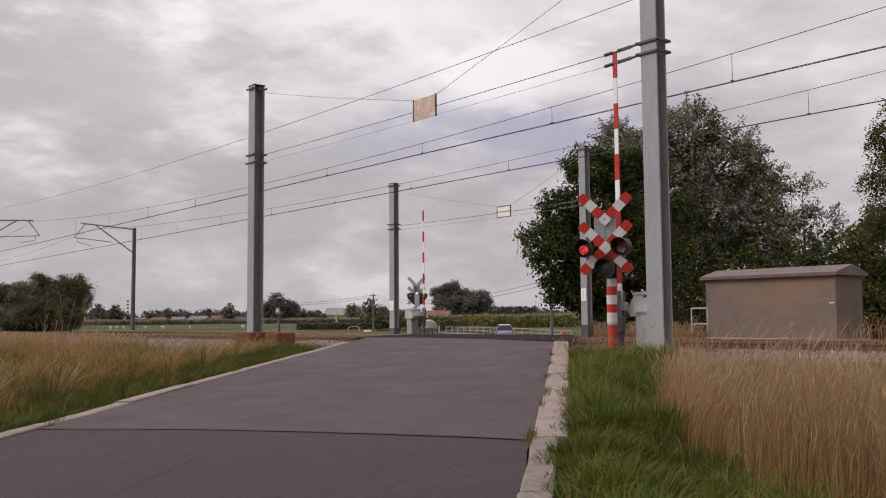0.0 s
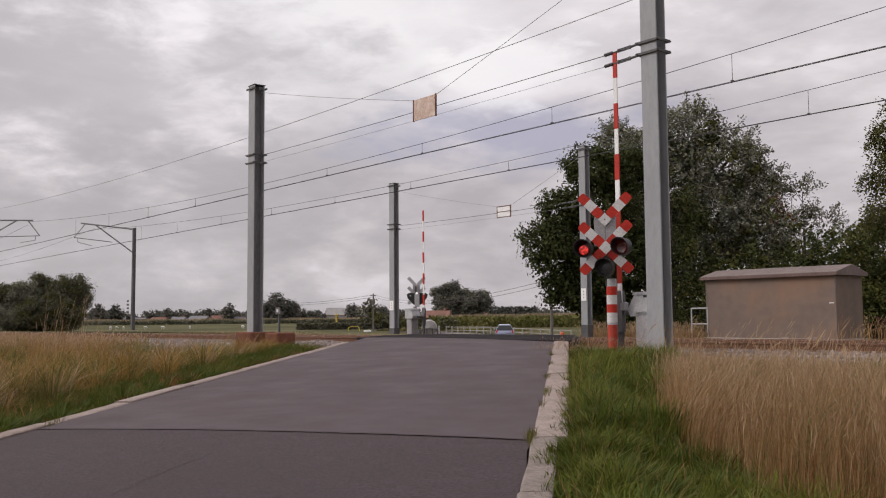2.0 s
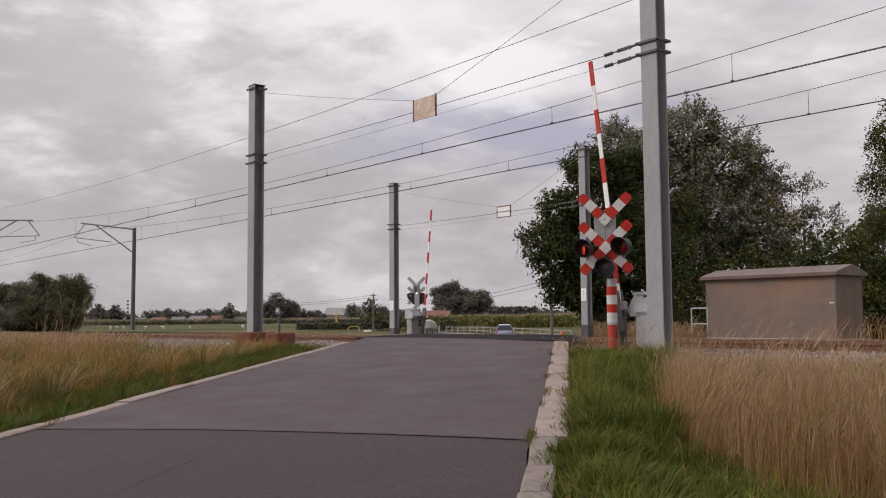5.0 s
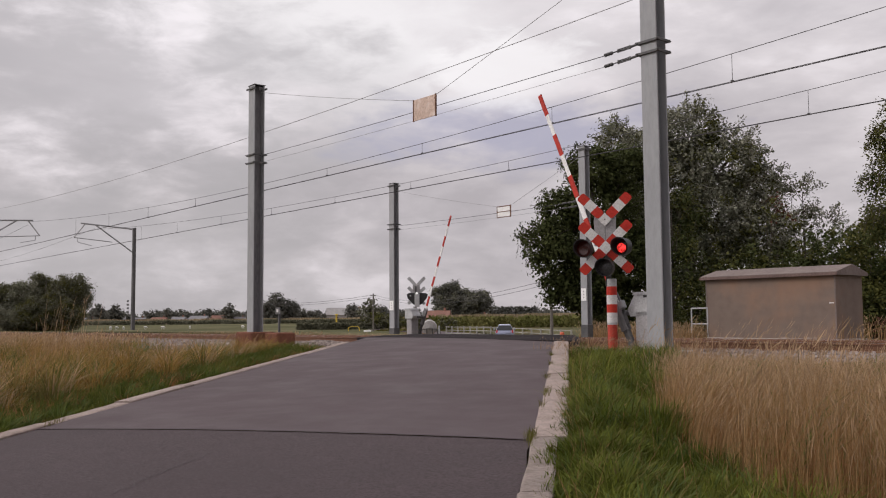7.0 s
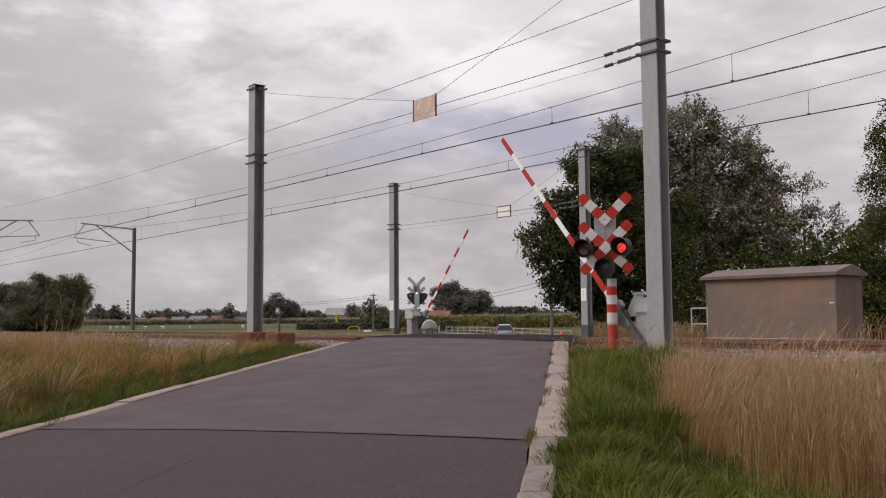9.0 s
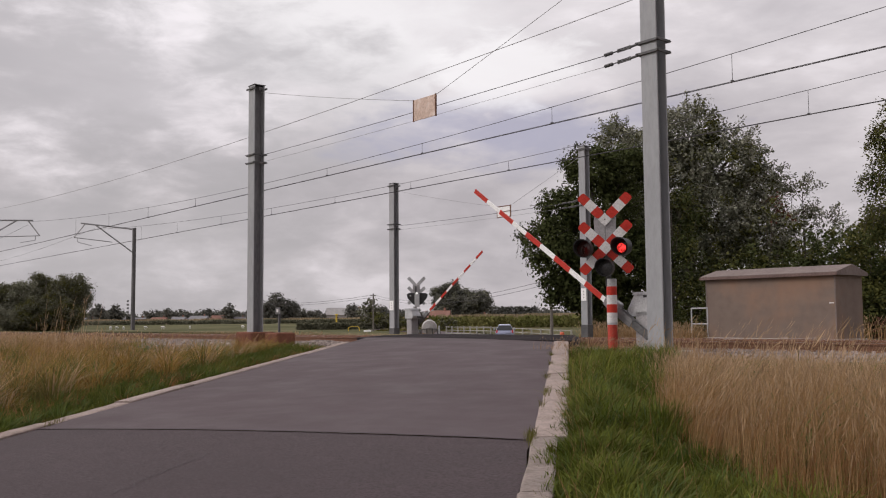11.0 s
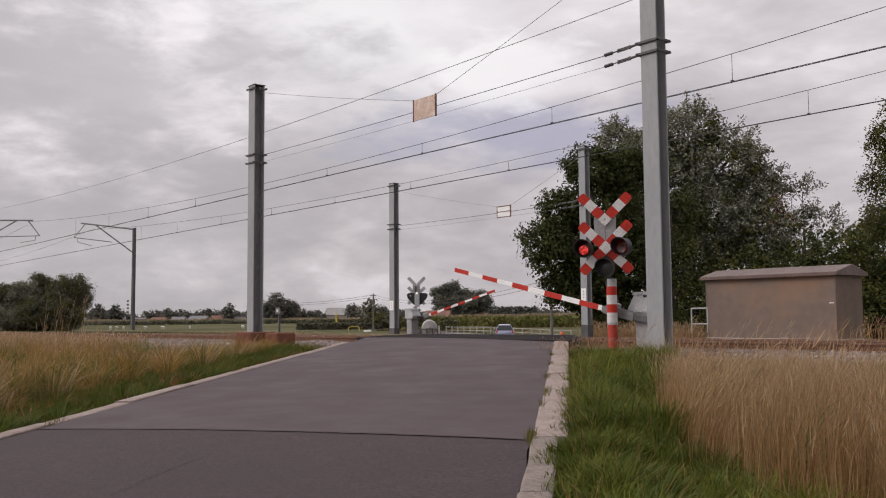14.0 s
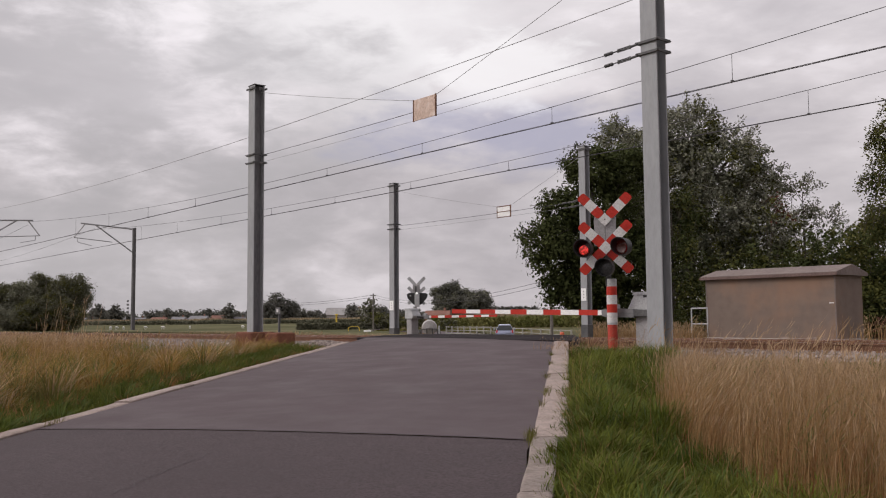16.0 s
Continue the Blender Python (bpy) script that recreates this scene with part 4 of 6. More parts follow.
# ---- barriers ----
def make_barrier(at, label, L=4.98):
    """Barrier machine with a striped boom that turns about its pivot; the boom stands upright and closes towards -x."""
    root = thing("crossing_barrier", label, "level crossing barrier", at, group="crossing barriers")
    part("pedestal", Build().box((0.46, 0.05, -0.46), (0.36, 0.40, 0.98), 0, bev=0.015), "grey", root)
    b = Build()
    b.prism([(0.16, -0.07), (0.68, -0.07), (0.68, 0.33), (0.26, 0.33), (0.10, 0.06)], 0.46, 0, pose(0, 0.08, 0))
    b.prism([(0.22, 0.33), (0.71, 0.33), (0.67, 0.385), (0.27, 0.385)], 0.50, 0, pose(0, 0.08, 0))
    part("machine_box", b, "light_grey", root, "pale grey machine box with a bevelled lid")
    part("warning_plate", Build().box((0.56, -0.153, 0.31), (0.16, 0.006, 0.06), 0), "black", root, "small dark plate under the lid")
    part("axle", Build().cyl((0, -0.20, 0), (0, 0.12, 0), 0.05, n=14), "steel_dark", root, soft=True)
    n = 10
    bar = Build()
    prof = [(0.050, 0.06), (0.050, 2.5), (0.044, 2.56), (0.042, L), (-0.042, L), (-0.044, 2.56), (-0.050, 2.5), (-0.050, 0.06)]
    bar.prism(prof, 0.022, 0, pose(0, -0.24, 0))
    ob = part("boom", bar, "boom_white", root, "white boom with red stripes")
    for i in range(1, n, 2):
        z0, z1 = 0.06 + (L - 0.06) * i / n, 0.06 + (L - 0.06) * (i + 1) / n + (0.006 if i == n - 1 else 0)
        w = 0.106 if i < 6 else 0.094
        part("red_stripe", Build().box((0, -0.24, (z0 + z1) / 2), (w, 0.027, z1 - z0), 0), "red", ob)
    b = Build()
    for y in (-0.29, -0.19):
        b.prism([(-0.060, 0.42), (-0.085, 0.30), (-0.085, -0.36), (0.075, -0.36), (0.085, 0.20), (0.060, 0.42)], 0.012, 0, pose(0, y, 0))
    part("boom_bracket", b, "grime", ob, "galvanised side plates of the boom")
    part("counterweight", Build().box((0.0, -0.24, -0.58), (0.13, 0.085, 0.46), 0, bev=0.01), "steel_dark", ob, "dark iron counterweight")
    part("hinge_block", Build().box((0.10, -0.24, 0.12), (0.12, 0.12, 0.16), 0, bev=0.015), "steel", ob)
    return root, ob


SIG_AT = pose(-11.20, 13.22, -0.22, 0, 0, YAW - 14)
signal, signal_lamps = make_signal(SIG_AT, "double red and white cross with flashing red lamps", True)
FAR_SIG = pose(-39.40, 30.85, -0.34, 0, 0, YAW + 180 - 4)
far_signal, _ = make_signal(FAR_SIG, "crossing signal seen from its grey back", False)
barrier, boom = make_barrier(pose(-11.13, 13.84, 0.56, 0, 0, -1), "half barrier with a red and white boom and grey machine box", 5.02)
far_barrier, far_boom = make_barrier(pose(-32.23, 25.36, 0.50, 0, 0, 180), "half barrier across the tracks with a grey machine", 4.83)


# ---- relay hut ----
def make_hut():
    root = thing("relay_hut", "low beige rendered relay hut with a shallow concrete roof", "relay hut", pose(-15.44, 26.0, -0.45))
    b = Build().box((0, 0.83, 1.09), (4.42, 1.66, 2.18), 0, bev=0.012)
    part("wall", b, "hut", root)
    b = Build()
    vs = []
    for x in (-2.34, 2.34):
        vs += [(x, -0.14, 2.10), (x, 1.80, 2.10), (x, 1.80, 2.20), (x, 0.83, 2.44), (x, -0.14, 2.20)]
    b.add(vs, [(0, 4, 3, 2, 1), (5, 6, 7, 8, 9), (0, 5, 9, 4), (4, 9, 8, 3), (3, 8, 7, 2), (2, 7, 6, 1), (1, 6, 5, 0)])
    part("roof", b, "hut_roof", root, "pale concrete roof slab with a low ridge")
    part("vent", Build().box((2.08, -0.006, 1.28), (0.14, 0.02, 0.035), 0), "white", root, "small pale slot near the corner")
    for x in (-2.20, 2.20):
        part("corner_strip", Build().box((x, -0.004, 1.12), (0.045, 0.02, 2.05), 0, bev=0.004), "hut_roof", root, "pale corner strip")
    part("fascia", Build().box((0, -0.150, 2.135), (4.70, 0.025, 0.09), 0, bev=0.005), "fascia", root, "reddish brown eaves board")
    for x in (0.55, 1.45):
        part("foot_vent", Build().box((x, -0.02, 0.235), (0.30, 0.05, 0.05), 0, bev=0.006), "kerb", root, "pale vent block at the foot of the wall")
    part("plinth", Build().box((0, 0.80, 0.06), (4.60, 1.85, 0.30), 0, bev=0.02), "sleeper", root)


make_hut()


def make_railing():
    root = thing("hand_railing", "pale tubular steel hand railing beside the hut", "railing", pose(-18.25, 26.0, -0.35))
    for x in (0.0, 0.62):
        part("post", Build().cyl((x, 0, 0), (x, 0, 1.08), 0.025, n=8), "light_grey", root, soft=True)
    for z in (0.55, 1.07):
        part("rail", Build().cyl((-0.02, 0, z), (0.64, 0, z), 0.025, n=8), "light_grey", root, soft=True)


make_railing()


# ---- trees ----
def leaf_cloud(rng, lobes, clumps, per, size, spread, droop=0.0, flat=0.75):
    """Folded leaves in clumps round the shells of the lobes (x, y, z, radius)."""
    cs = []
    tot = sum(l[3] ** 2 for l in lobes)
    for x, y, z, r in lobes:
        n = max(3, int(clumps * r * r / tot))
        d = rng.normal(size=(n, 3))
        d /= np.linalg.norm(d, axis=1)[:, None]
        rad = r * rng.uniform(0.45, 1.08, (n, 1)) ** 0.6
        c = np.array([x, y, z]) + d * rad * (1, 1, flat + 0.2)
        cs.append(c)
    c = np.concatenate(cs)
    k = rng.poisson(per, len(c))
    cc = np.repeat(c, k, axis=0)
    sp = np.repeat(spread * rng.uniform(0.5, 1.4, len(c)), k)[:, None]
    g = np.clip(rng.normal(size=cc.shape), -1.6, 1.6)
    p = cc + g * sp * (1, 1, 0.7)
    p[:, 2] -= droop * np.abs(rng.normal(size=len(p)))
    n = len(p)
    # leaves face outwards and up from their clump
    out = g * 0.8 + (0, 0, 0.9) + rng.normal(size=(n, 3)) * 0.55
    a = rng.normal(size=(n, 3))
    a[:, 2] -= droop * 2.0
    b = np.cross(a, out)
    b /= np.linalg.norm(b, axis=1)[:, None]
    a = np.cross(out, b)
    a /= np.linalg.norm(a, axis=1)[:, None]
    s = size * rng.uniform(0.6, 1.4, (n, 1))
    w = 0.30 if droop else 0.42
    v = np.stack([p - a * s * 0.5, p + b * s * w, p + a * s * 0.5, p - b * s * w], 1).reshape(-1, 3)
    q = np.arange(4 * n).reshape(-1, 4)
    return v, q


def make_tree(base, lobes, leaf, label, seed, clumps=260, per=26, size=0.13, spread=0.22, trunk=0.22, droop=0.0, category="tree", name="tree", group="", mats=("leaf_dark",), limbs=True, stub=0.0):
    rng = np.random.default_rng(seed)
    bx, by = base
    bz = float(land(bx, by)) - 0.08
    root = thing(name, label, category, pose(bx, by, bz), group=group)
    loc = [(x - bx, y - by, z - bz, r) for x, y, z, r in lobes]
    top = max(l[2] for l in loc)
    b = Build()
    fork = top * 0.34
    b.tube([(0, 0, 0), (0.05, 0.03, fork * 0.5), (0.02, 0.06, fork), (0.1, 0.0, top * 0.7), (0.0, 0.1, top)], [trunk, trunk * 0.85, trunk * 0.7, trunk * 0.35, trunk * 0.1], 9)
    part("trunk", b, "bark", root, soft=True)
    for x, y, z, r in loc:
        st = Vector((0.02, 0.06, min(fork * rng.uniform(0.7, 1.4), z * 0.8 + 0.1)))
        end = Vector((x, y, z))
        midp = st.lerp(end, 0.5) + Vector((0, 0, 0.12 * (end - st).length))
        b = Build().tube([st, midp, end], [trunk * 0.42, trunk * 0.26, trunk * 0.08], 6)
        for _ in range(5):
            d = Vector(rng.normal(size=3)).normalized()
            b.tube([midp.lerp(end, rng.uniform(0.3, 1)), end + d * r * 0.8], [trunk * 0.12, trunk * 0.03], 4)
        part("limb", b, "bark", root)
    for i, lm in enumerate(mats):
        v, q = leaf_cloud(rng, loc, clumps // len(mats), per, size, spread, droop)
        keep = v.reshape(-1, 4, 3)[:, :, 2].min(1) > 0.05
        v = v.reshape(-1, 4, 3)[keep].reshape(-1, 3)
        part("crown", mesh_np("crown", v, np.arange(len(v)).reshape(-1, 4), lm), None, root)
    return root


def add_sprays(root, loc, rng, n, length, leaves, size, lm, droop=0.0, rise=0.5):
    """Leafy twigs that stand out from the rim of the crown."""
    b = Build()
    vs = []
    for _ in range(n):
        x, y, z, r = loc[rng.integers(len(loc))]
        d = Vector(rng.normal(size=3))
        d.z = abs(d.z) * rise + 0.1
        d.normalize()
        st = Vector((x, y, z)) + d * r * 0.75
        ln = length * rng.uniform(0.6, 1.3) + r * 0.25
        mid = st + d * ln * 0.5 + Vector((0, 0, 0.08 * ln))
        end = st + d * ln + Vector((0, 0, -droop * ln))
        b.tube([st, mid, end], [0.018, 0.012, 0.004], 4)
        for _k in range(leaves):
            t = rng.uniform(0.15, 1.0)
            p = (st.lerp(mid, t * 2) if t < 0.5 else mid.lerp(end, t * 2 - 1)) + Vector(rng.normal(0, 0.06 + 0.10 * (1 - t), 3))
            a = (d * 0.7 + Vector(rng.normal(size=3)) * 0.7).normalized() * size * rng.uniform(0.5, 0.9)
            c = a.cross(Vector(rng.normal(size=3))).normalized() * size * 0.30
            vs += [p - a, p + c, p + a, p - c]
    tagged(part("twig_growth", b, "bark", root), kind="stuff")
    tagged(part("spray_foliage", mesh_np("spray_foliage", np.array([v[:] for v in vs]), np.arange(len(vs)).reshape(-1, 4), lm), None, root), kind="stuff")


def spray_tree(root, lobes, seed, *args, **kw):
    o = root.matrix_basis.translation
    add_sprays(root, [(x - o.x, y - o.y, z - o.z, r) for x, y, z, r in lobes], np.random.default_rng(seed), *args, **kw)


DARK = [(-24.3, 28.0, 6.5, 0.95), (-25.2, 27.1, 4.7, 0.85), (-25.4, 26.4, 3.4, 0.86), (-24.7, 28.9, 4.7, 1.63), (-25.1, 27.2, 2.8, 1.14), (-24.1, 29.9, 6.5, 1.15), (-24.7, 28.2, 1.9, 1.27), (-23.9, 29.5, 3.0, 1.62), (-25.2, 27.2, 1.6, 0.7), (-24.4, 29.2, 0.8, 1.2)]
SILVER = [(-24.1, 34.4, 8.6, 1.45), (-25.4, 33.4, 7.6, 1.5), (-22.8, 35.2, 7.2, 1.6), (-24.7, 34.0, 6.0, 2.0), (-22.1, 36.3, 5.9, 1.35), (-23.3, 34.9, 4.7, 2.0), (-27.3, 33.3, 8.7, 0.8), (-24.2, 33.7, 3.2, 2.0), (-21.7, 35.9, 3.9, 1.48), (-26.1, 32.9, 4.6, 1.53), (-23.4, 33.6, 0.9, 1.7)]
THIN = [(-21.0, 38.6, 6.0, 0.5), (-21.5, 38.4, 4.6, 0.9), (-20.4, 39.0, 4.3, 0.8), (-20.6, 37.7, 3.1, 1.45)]
BIRCH = [(-13.85, 31.0, 6.3, 0.4), (-14.0, 30.9, 3.6, 0.5), (-13.7, 31.1, 6.7, 0.45), (-13.4, 31.3, 5.5, 1.0), (-14.0, 31.0, 5.0, 0.6), (-13.1, 31.4, 7.2, 0.9), (-13.7, 31.1, 3.9, 0.9), (-12.6, 31.6, 6.0, 1.2)]
maple = make_tree((-24.6, 28.4), DARK, None, "broad dark green maple beside the far mast", 21, 950, 62, 0.12, 0.24, 0.20, mats=("leaf_dark",), group="trees behind the hut")
willow = make_tree((-24.0, 34.2), SILVER, None, "tall silvery willow behind the hut", 22, 1500, 60, 0.115, 0.26, 0.30, mats=("leaf_silver", "leaf_silver", "leaf_silver", "leaf_olive"), group="trees behind the hut")
poplar = make_tree((-20.9, 38.3), THIN, None, "thin pale poplar with feathery branches", 23, 46, 20, 0.13, 0.22, 0.12, mats=("leaf_silver", "leaf_olive"), group="trees behind the hut")
birch = make_tree((-13.4, 31.2), BIRCH, None, "drooping birch with small olive leaves", 24, 330, 36, 0.10, 0.18, 0.11, droop=0.35, mats=("leaf_olive", "leaf_dark"), group="trees behind the hut")
spray_tree(maple, DARK, 301, 150, 0.35, 26, 0.10, "leaf_dark")
spray_tree(willow, SILVER, 302, 330, 0.55, 34, 0.11, "leaf_silver")
spray_tree(poplar, THIN, 303, 75, 0.55, 26, 0.10, "leaf_silver", rise=0.6)
spray_tree(birch, BIRCH, 304, 140, 0.22, 30, 0.08, "leaf_olive", droop=1.2, rise=0.1)
make_tree((-22.4, 30.6), [(-22.3, 30.4, 1.3, 1.3), (-21.6, 31.0, 2.6, 1.2), (-22.8, 31.0, 3.6, 1.2), (-21.2, 30.8, 0.8, 1.1), (-22.6, 31.6, 5.0, 1.1)], None, "hanging light green willow growing low", 25, 240, 34, 0.12, 0.22, 0.10, droop=0.3, mats=("leaf_olive", "leaf_dark"), group="trees behind the hut")
for k, (x, y, z, r) in enumerate([(-18.6, 33.1, 2.2, 1.32), (-19.9, 32.4, 1.9, 1.34), (-17.2, 33.9, 2.9, 1.19), (-15.7, 33.5, 2.5, 1.25), (-14.6, 33.9, 2.9, 1.23), (-15.0, 31.6, 0.8, 0.95), (-13.6, 33.6, 1.8, 1.35), (-12.0, 34.0, 2.4, 1.4)]):
    make_tree((x, y), [(x, y, z, r), (x + 0.5, y + 0.3, z * 0.5, r), (x - 0.6, y - 0.1, z * 0.35 + 0.1, r * 0.9)], None, "dense dark green shrub behind the relay hut", 40 + k, 150, 36, 0.12, 0.22, 0.07, category="shrub", name="shrub", group="shrubs behind the hut", mats=(("leaf_olive", "leaf_dark") if k % 2 else ("leaf_dark", "leaf_olive", "leaf_dark")))
make_tree((-19.6, 33.0), [(-19.4, 33.4, 4.9, 0.35), (-19.2, 33.3, 4.5, 0.3), (-18.8, 33.5, 4.2, 0.3)], None, "slim young tree with reddish upper leaves", 61, 26, 14, 0.10, 0.14, 0.04, name="tree", mats=("leaf_red", "leaf_olive"))
for k, (x, y) in enumerate([(-12.6, 29.6), (-13.6, 29.9), (-11.6, 29.4)]):
    make_tree((x, y), [(x, y, 0.0, 0.42), (x + 0.4, y, -0.05, 0.4)], None, "low reddish hedge plant beside the hut", 66 + k, 30, 24, 0.08, 0.15, 0.03, category="hedge", name="hedge", mats=("leaf_red",))
# woodland edge that closes the view behind the shrubs
for k, x in enumerate(np.arange(-33.0, -2.0, 4.4)):
    y = 44.0 + 1.5 * math.sin(k * 2.1) + (3.5 if x < -28 else 0)
    if x < -27:
        continue
    make_tree((x, y), [(x, y, 3.6, 1.9), (x + 1.2, y, 2.5, 1.8), (x - 1.3, y + 0.4, 2.3, 1.8), (x + 0.3, y - 0.5, 0.9, 1.8)], None, "dark tree of the wood edge behind the hut", 80 + k, 150, 30, 0.20, 0.32, 0.14, mats=("leaf_dark",), group="wood edge")

LEFT = [(-126.1, 31.7, 3.3, 2.04), (-123.6, 33.1, 3.6, 2.17), (-124.9, 35.9, 4.3, 2.07), (-122.3, 37.6, 4.0, 2.21), (-123.8, 39.8, 3.2, 1.88), (-121.4, 33.6, 1.3, 2.5), (-120.5, 36.8, 1.0, 2.75), (-124.2, 31.0, 1.0, 2.15), (-126.8, 28.9, 3.2, 2.53)]
for k in range(3):
    grp = [LEFT[i] for i in range(9) if i % 3 == k]
    cx, cy = sum(l[0] for l in grp) / 3, sum(l[1] for l in grp) / 3
    rg = random.Random(500 + k)
    knobs = [(x + rg.uniform(-1, 1) * r * 0.8, y + rg.uniform(-1, 1) * r * 0.8, z + rg.uniform(-0.3, 0.75) * r, r * rg.uniform(0.25, 0.45)) for x, y, z, r in grp for _ in range(5)]
    make_tree((cx, cy), [(x, y, z, r * 0.86) for x, y, z, r in grp] + knobs + [(cx, cy, 0.6, 2.2)], None, "rounded willow at the field edge beyond the line", 100 + k, 900, 46, 0.17, 0.36, 0.3, mats=("leaf_far_hazed", "leaf_silver", "leaf_far_hazed") if k == 1 else ("leaf_far_hazed", "leaf_far_hazed", "leaf_olive"), group="willows in the field")
CLUMP = [(-323.1, 268.3, 8.4, 5.2), (-320.6, 271.4, 11.5, 4.2), (-317.2, 275.3, 7.0, 4.7), (-312.4, 280.8, 6.9, 5.2), (-310.9, 274.9, 4.3, 5.7), (-318.4, 266.1, 3.6, 5.2)]
for k in range(3):
    grp = [CLUMP[(0, 5, 1)[i] if k == 0 else (2, 4, 2)[i] if k == 1 else (3, 4, 3)[i]] for i in range(3)]
    cx, cy = sum(l[0] for l in grp) / 3, sum(l[1] for l in grp) / 3
    rg = random.Random(400 + k)
    knobs = [(x + rg.uniform(-1, 1) * r * 0.8, y + rg.uniform(-1, 1) * r * 0.8, z + rg.uniform(-0.4, 0.9) * r, r * rg.uniform(0.25, 0.45)) for x, y, z, r in grp for _ in range(5)]
    make_tree((cx, cy), [(x, y, z, r * 0.82) for x, y, z, r in grp] + knobs + [(cx, cy, 1.5, 5)], None, "large rounded tree by the farmhouse", 120 + k, 420, 34, 0.75, 1.3, 0.6, mats=("leaf_woods_hazed", "leaf_far_hazed", "leaf_woods_hazed"), group="trees by the farmhouse")


def polar(tan_side, d):
    """A place at a horizontal distance, from the tangent right of the camera's axis."""
    a = radians(YAW) - math.atan(tan_side)
    return -math.sin(a) * d, math.cos(a) * d


def make_far_woods():
    """Low belts of trees along the horizon, with gaps and taller groups."""
    rng = np.random.default_rng(33)
    lobes = []
    for t in np.arange(-0.62, 0.62, 0.0030):
        d = rng.uniform(620, 760)
        n = noise.noise(Vector((t * 22, 3.1, 0))) + 0.5 * noise.noise(Vector((t * 70, 9.1, 0)))
        h = 6.6 + 4.5 * n + rng.uniform(-1.2, 1.2)
        x, y = polar(t, d)
        for k in range(2):
            lobes.append((x + rng.normal(0, 1.5), y + rng.normal(0, 1.5), -1.7 + h * (0.30 + 0.42 * k), h * 0.34))
    # one taller group and one slim pointed tree
    for t, w, h in ((-0.186, 7.5, 15.0), (-0.176, 6.0, 12.5), (-0.166, 4.0, 13.5), (-0.195, 5, 11), (-0.213, 2.0, 12.0), (-0.235, 4.0, 10.0), (-0.378, 4, 10), (-0.36, 4.5, 9), (-0.10, 4.5, 9.5)):
        x, y = polar(t, 560)
        for z in np.arange(0.15, 0.9, 0.22):
            lobes.append((x + rng.normal(0, 1), y, -1.7 + h * z, w * (0.62 if z > 0.6 else 0.75)))
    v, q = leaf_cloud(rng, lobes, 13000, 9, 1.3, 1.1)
    tagged(new("far_woods", mesh_np("far_woods", v, q, "leaf_woods_hazed")), "low dark tree belts along the horizon", "woods", kind="stuff")
    # row of slim poplars
    lobes = []
    for k in range(26):
        t = 0.050 + 0.052 * k / 25
        x, y = polar(t, 480)
        h = 6.6 + rng.uniform(-0.5, 0.6)
        for z in (0.2, 0.45, 0.7, 0.92):
            lobes.append((x, y, -1.5 + h * z, 0.85 * (1.1 - 0.6 * z)))
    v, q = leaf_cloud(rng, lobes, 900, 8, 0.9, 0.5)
    tagged(new("poplar_row", mesh_np("poplar_row", v, q, "leaf_woods_hazed")), "even row of slim dark conifers far off", "tree row", kind="stuff")


make_far_woods()


# ---- fields ----
def make_field(name, corners, lift, mat_name, label):
    b = Build()
    vs = []
    n = 24
    c = [Vector(k) for k in corners]
    for i in range(n + 1):
        for j in range(n + 1):
            u, w = i / n, j / n
            p = c[0].lerp(c[1], u).lerp(c[3].lerp(c[2], u), w)
            vs.append((p.x, p.y, float(land(p.x, p.y)) + lift))
    b.add(vs, [(i * (n + 1) + j, (i + 1) * (n + 1) + j, (i + 1) * (n + 1) + j + 1, i * (n + 1) + j + 1) for i in range(n) for j in range(n)])
    solo(name, b, mat_name, label, "field", kind="structure")


make_field("pasture", [(-60, 30), (-78, 62), (-330, 215), (-345, 40)], 0.05, "pasture", "short green pasture beyond the railway")
make_field("pasture_meadow", [(-75, 72), (-30, 52), (-90, 118), (-150, 122)], 0.05, "pasture", "green meadow behind the rail fence")
make_field("stubble_field", [(-360, 40), (-300, 215), (-560, 420), (-800, 200)], 0.06, "stubble", "pale tan stubble field")


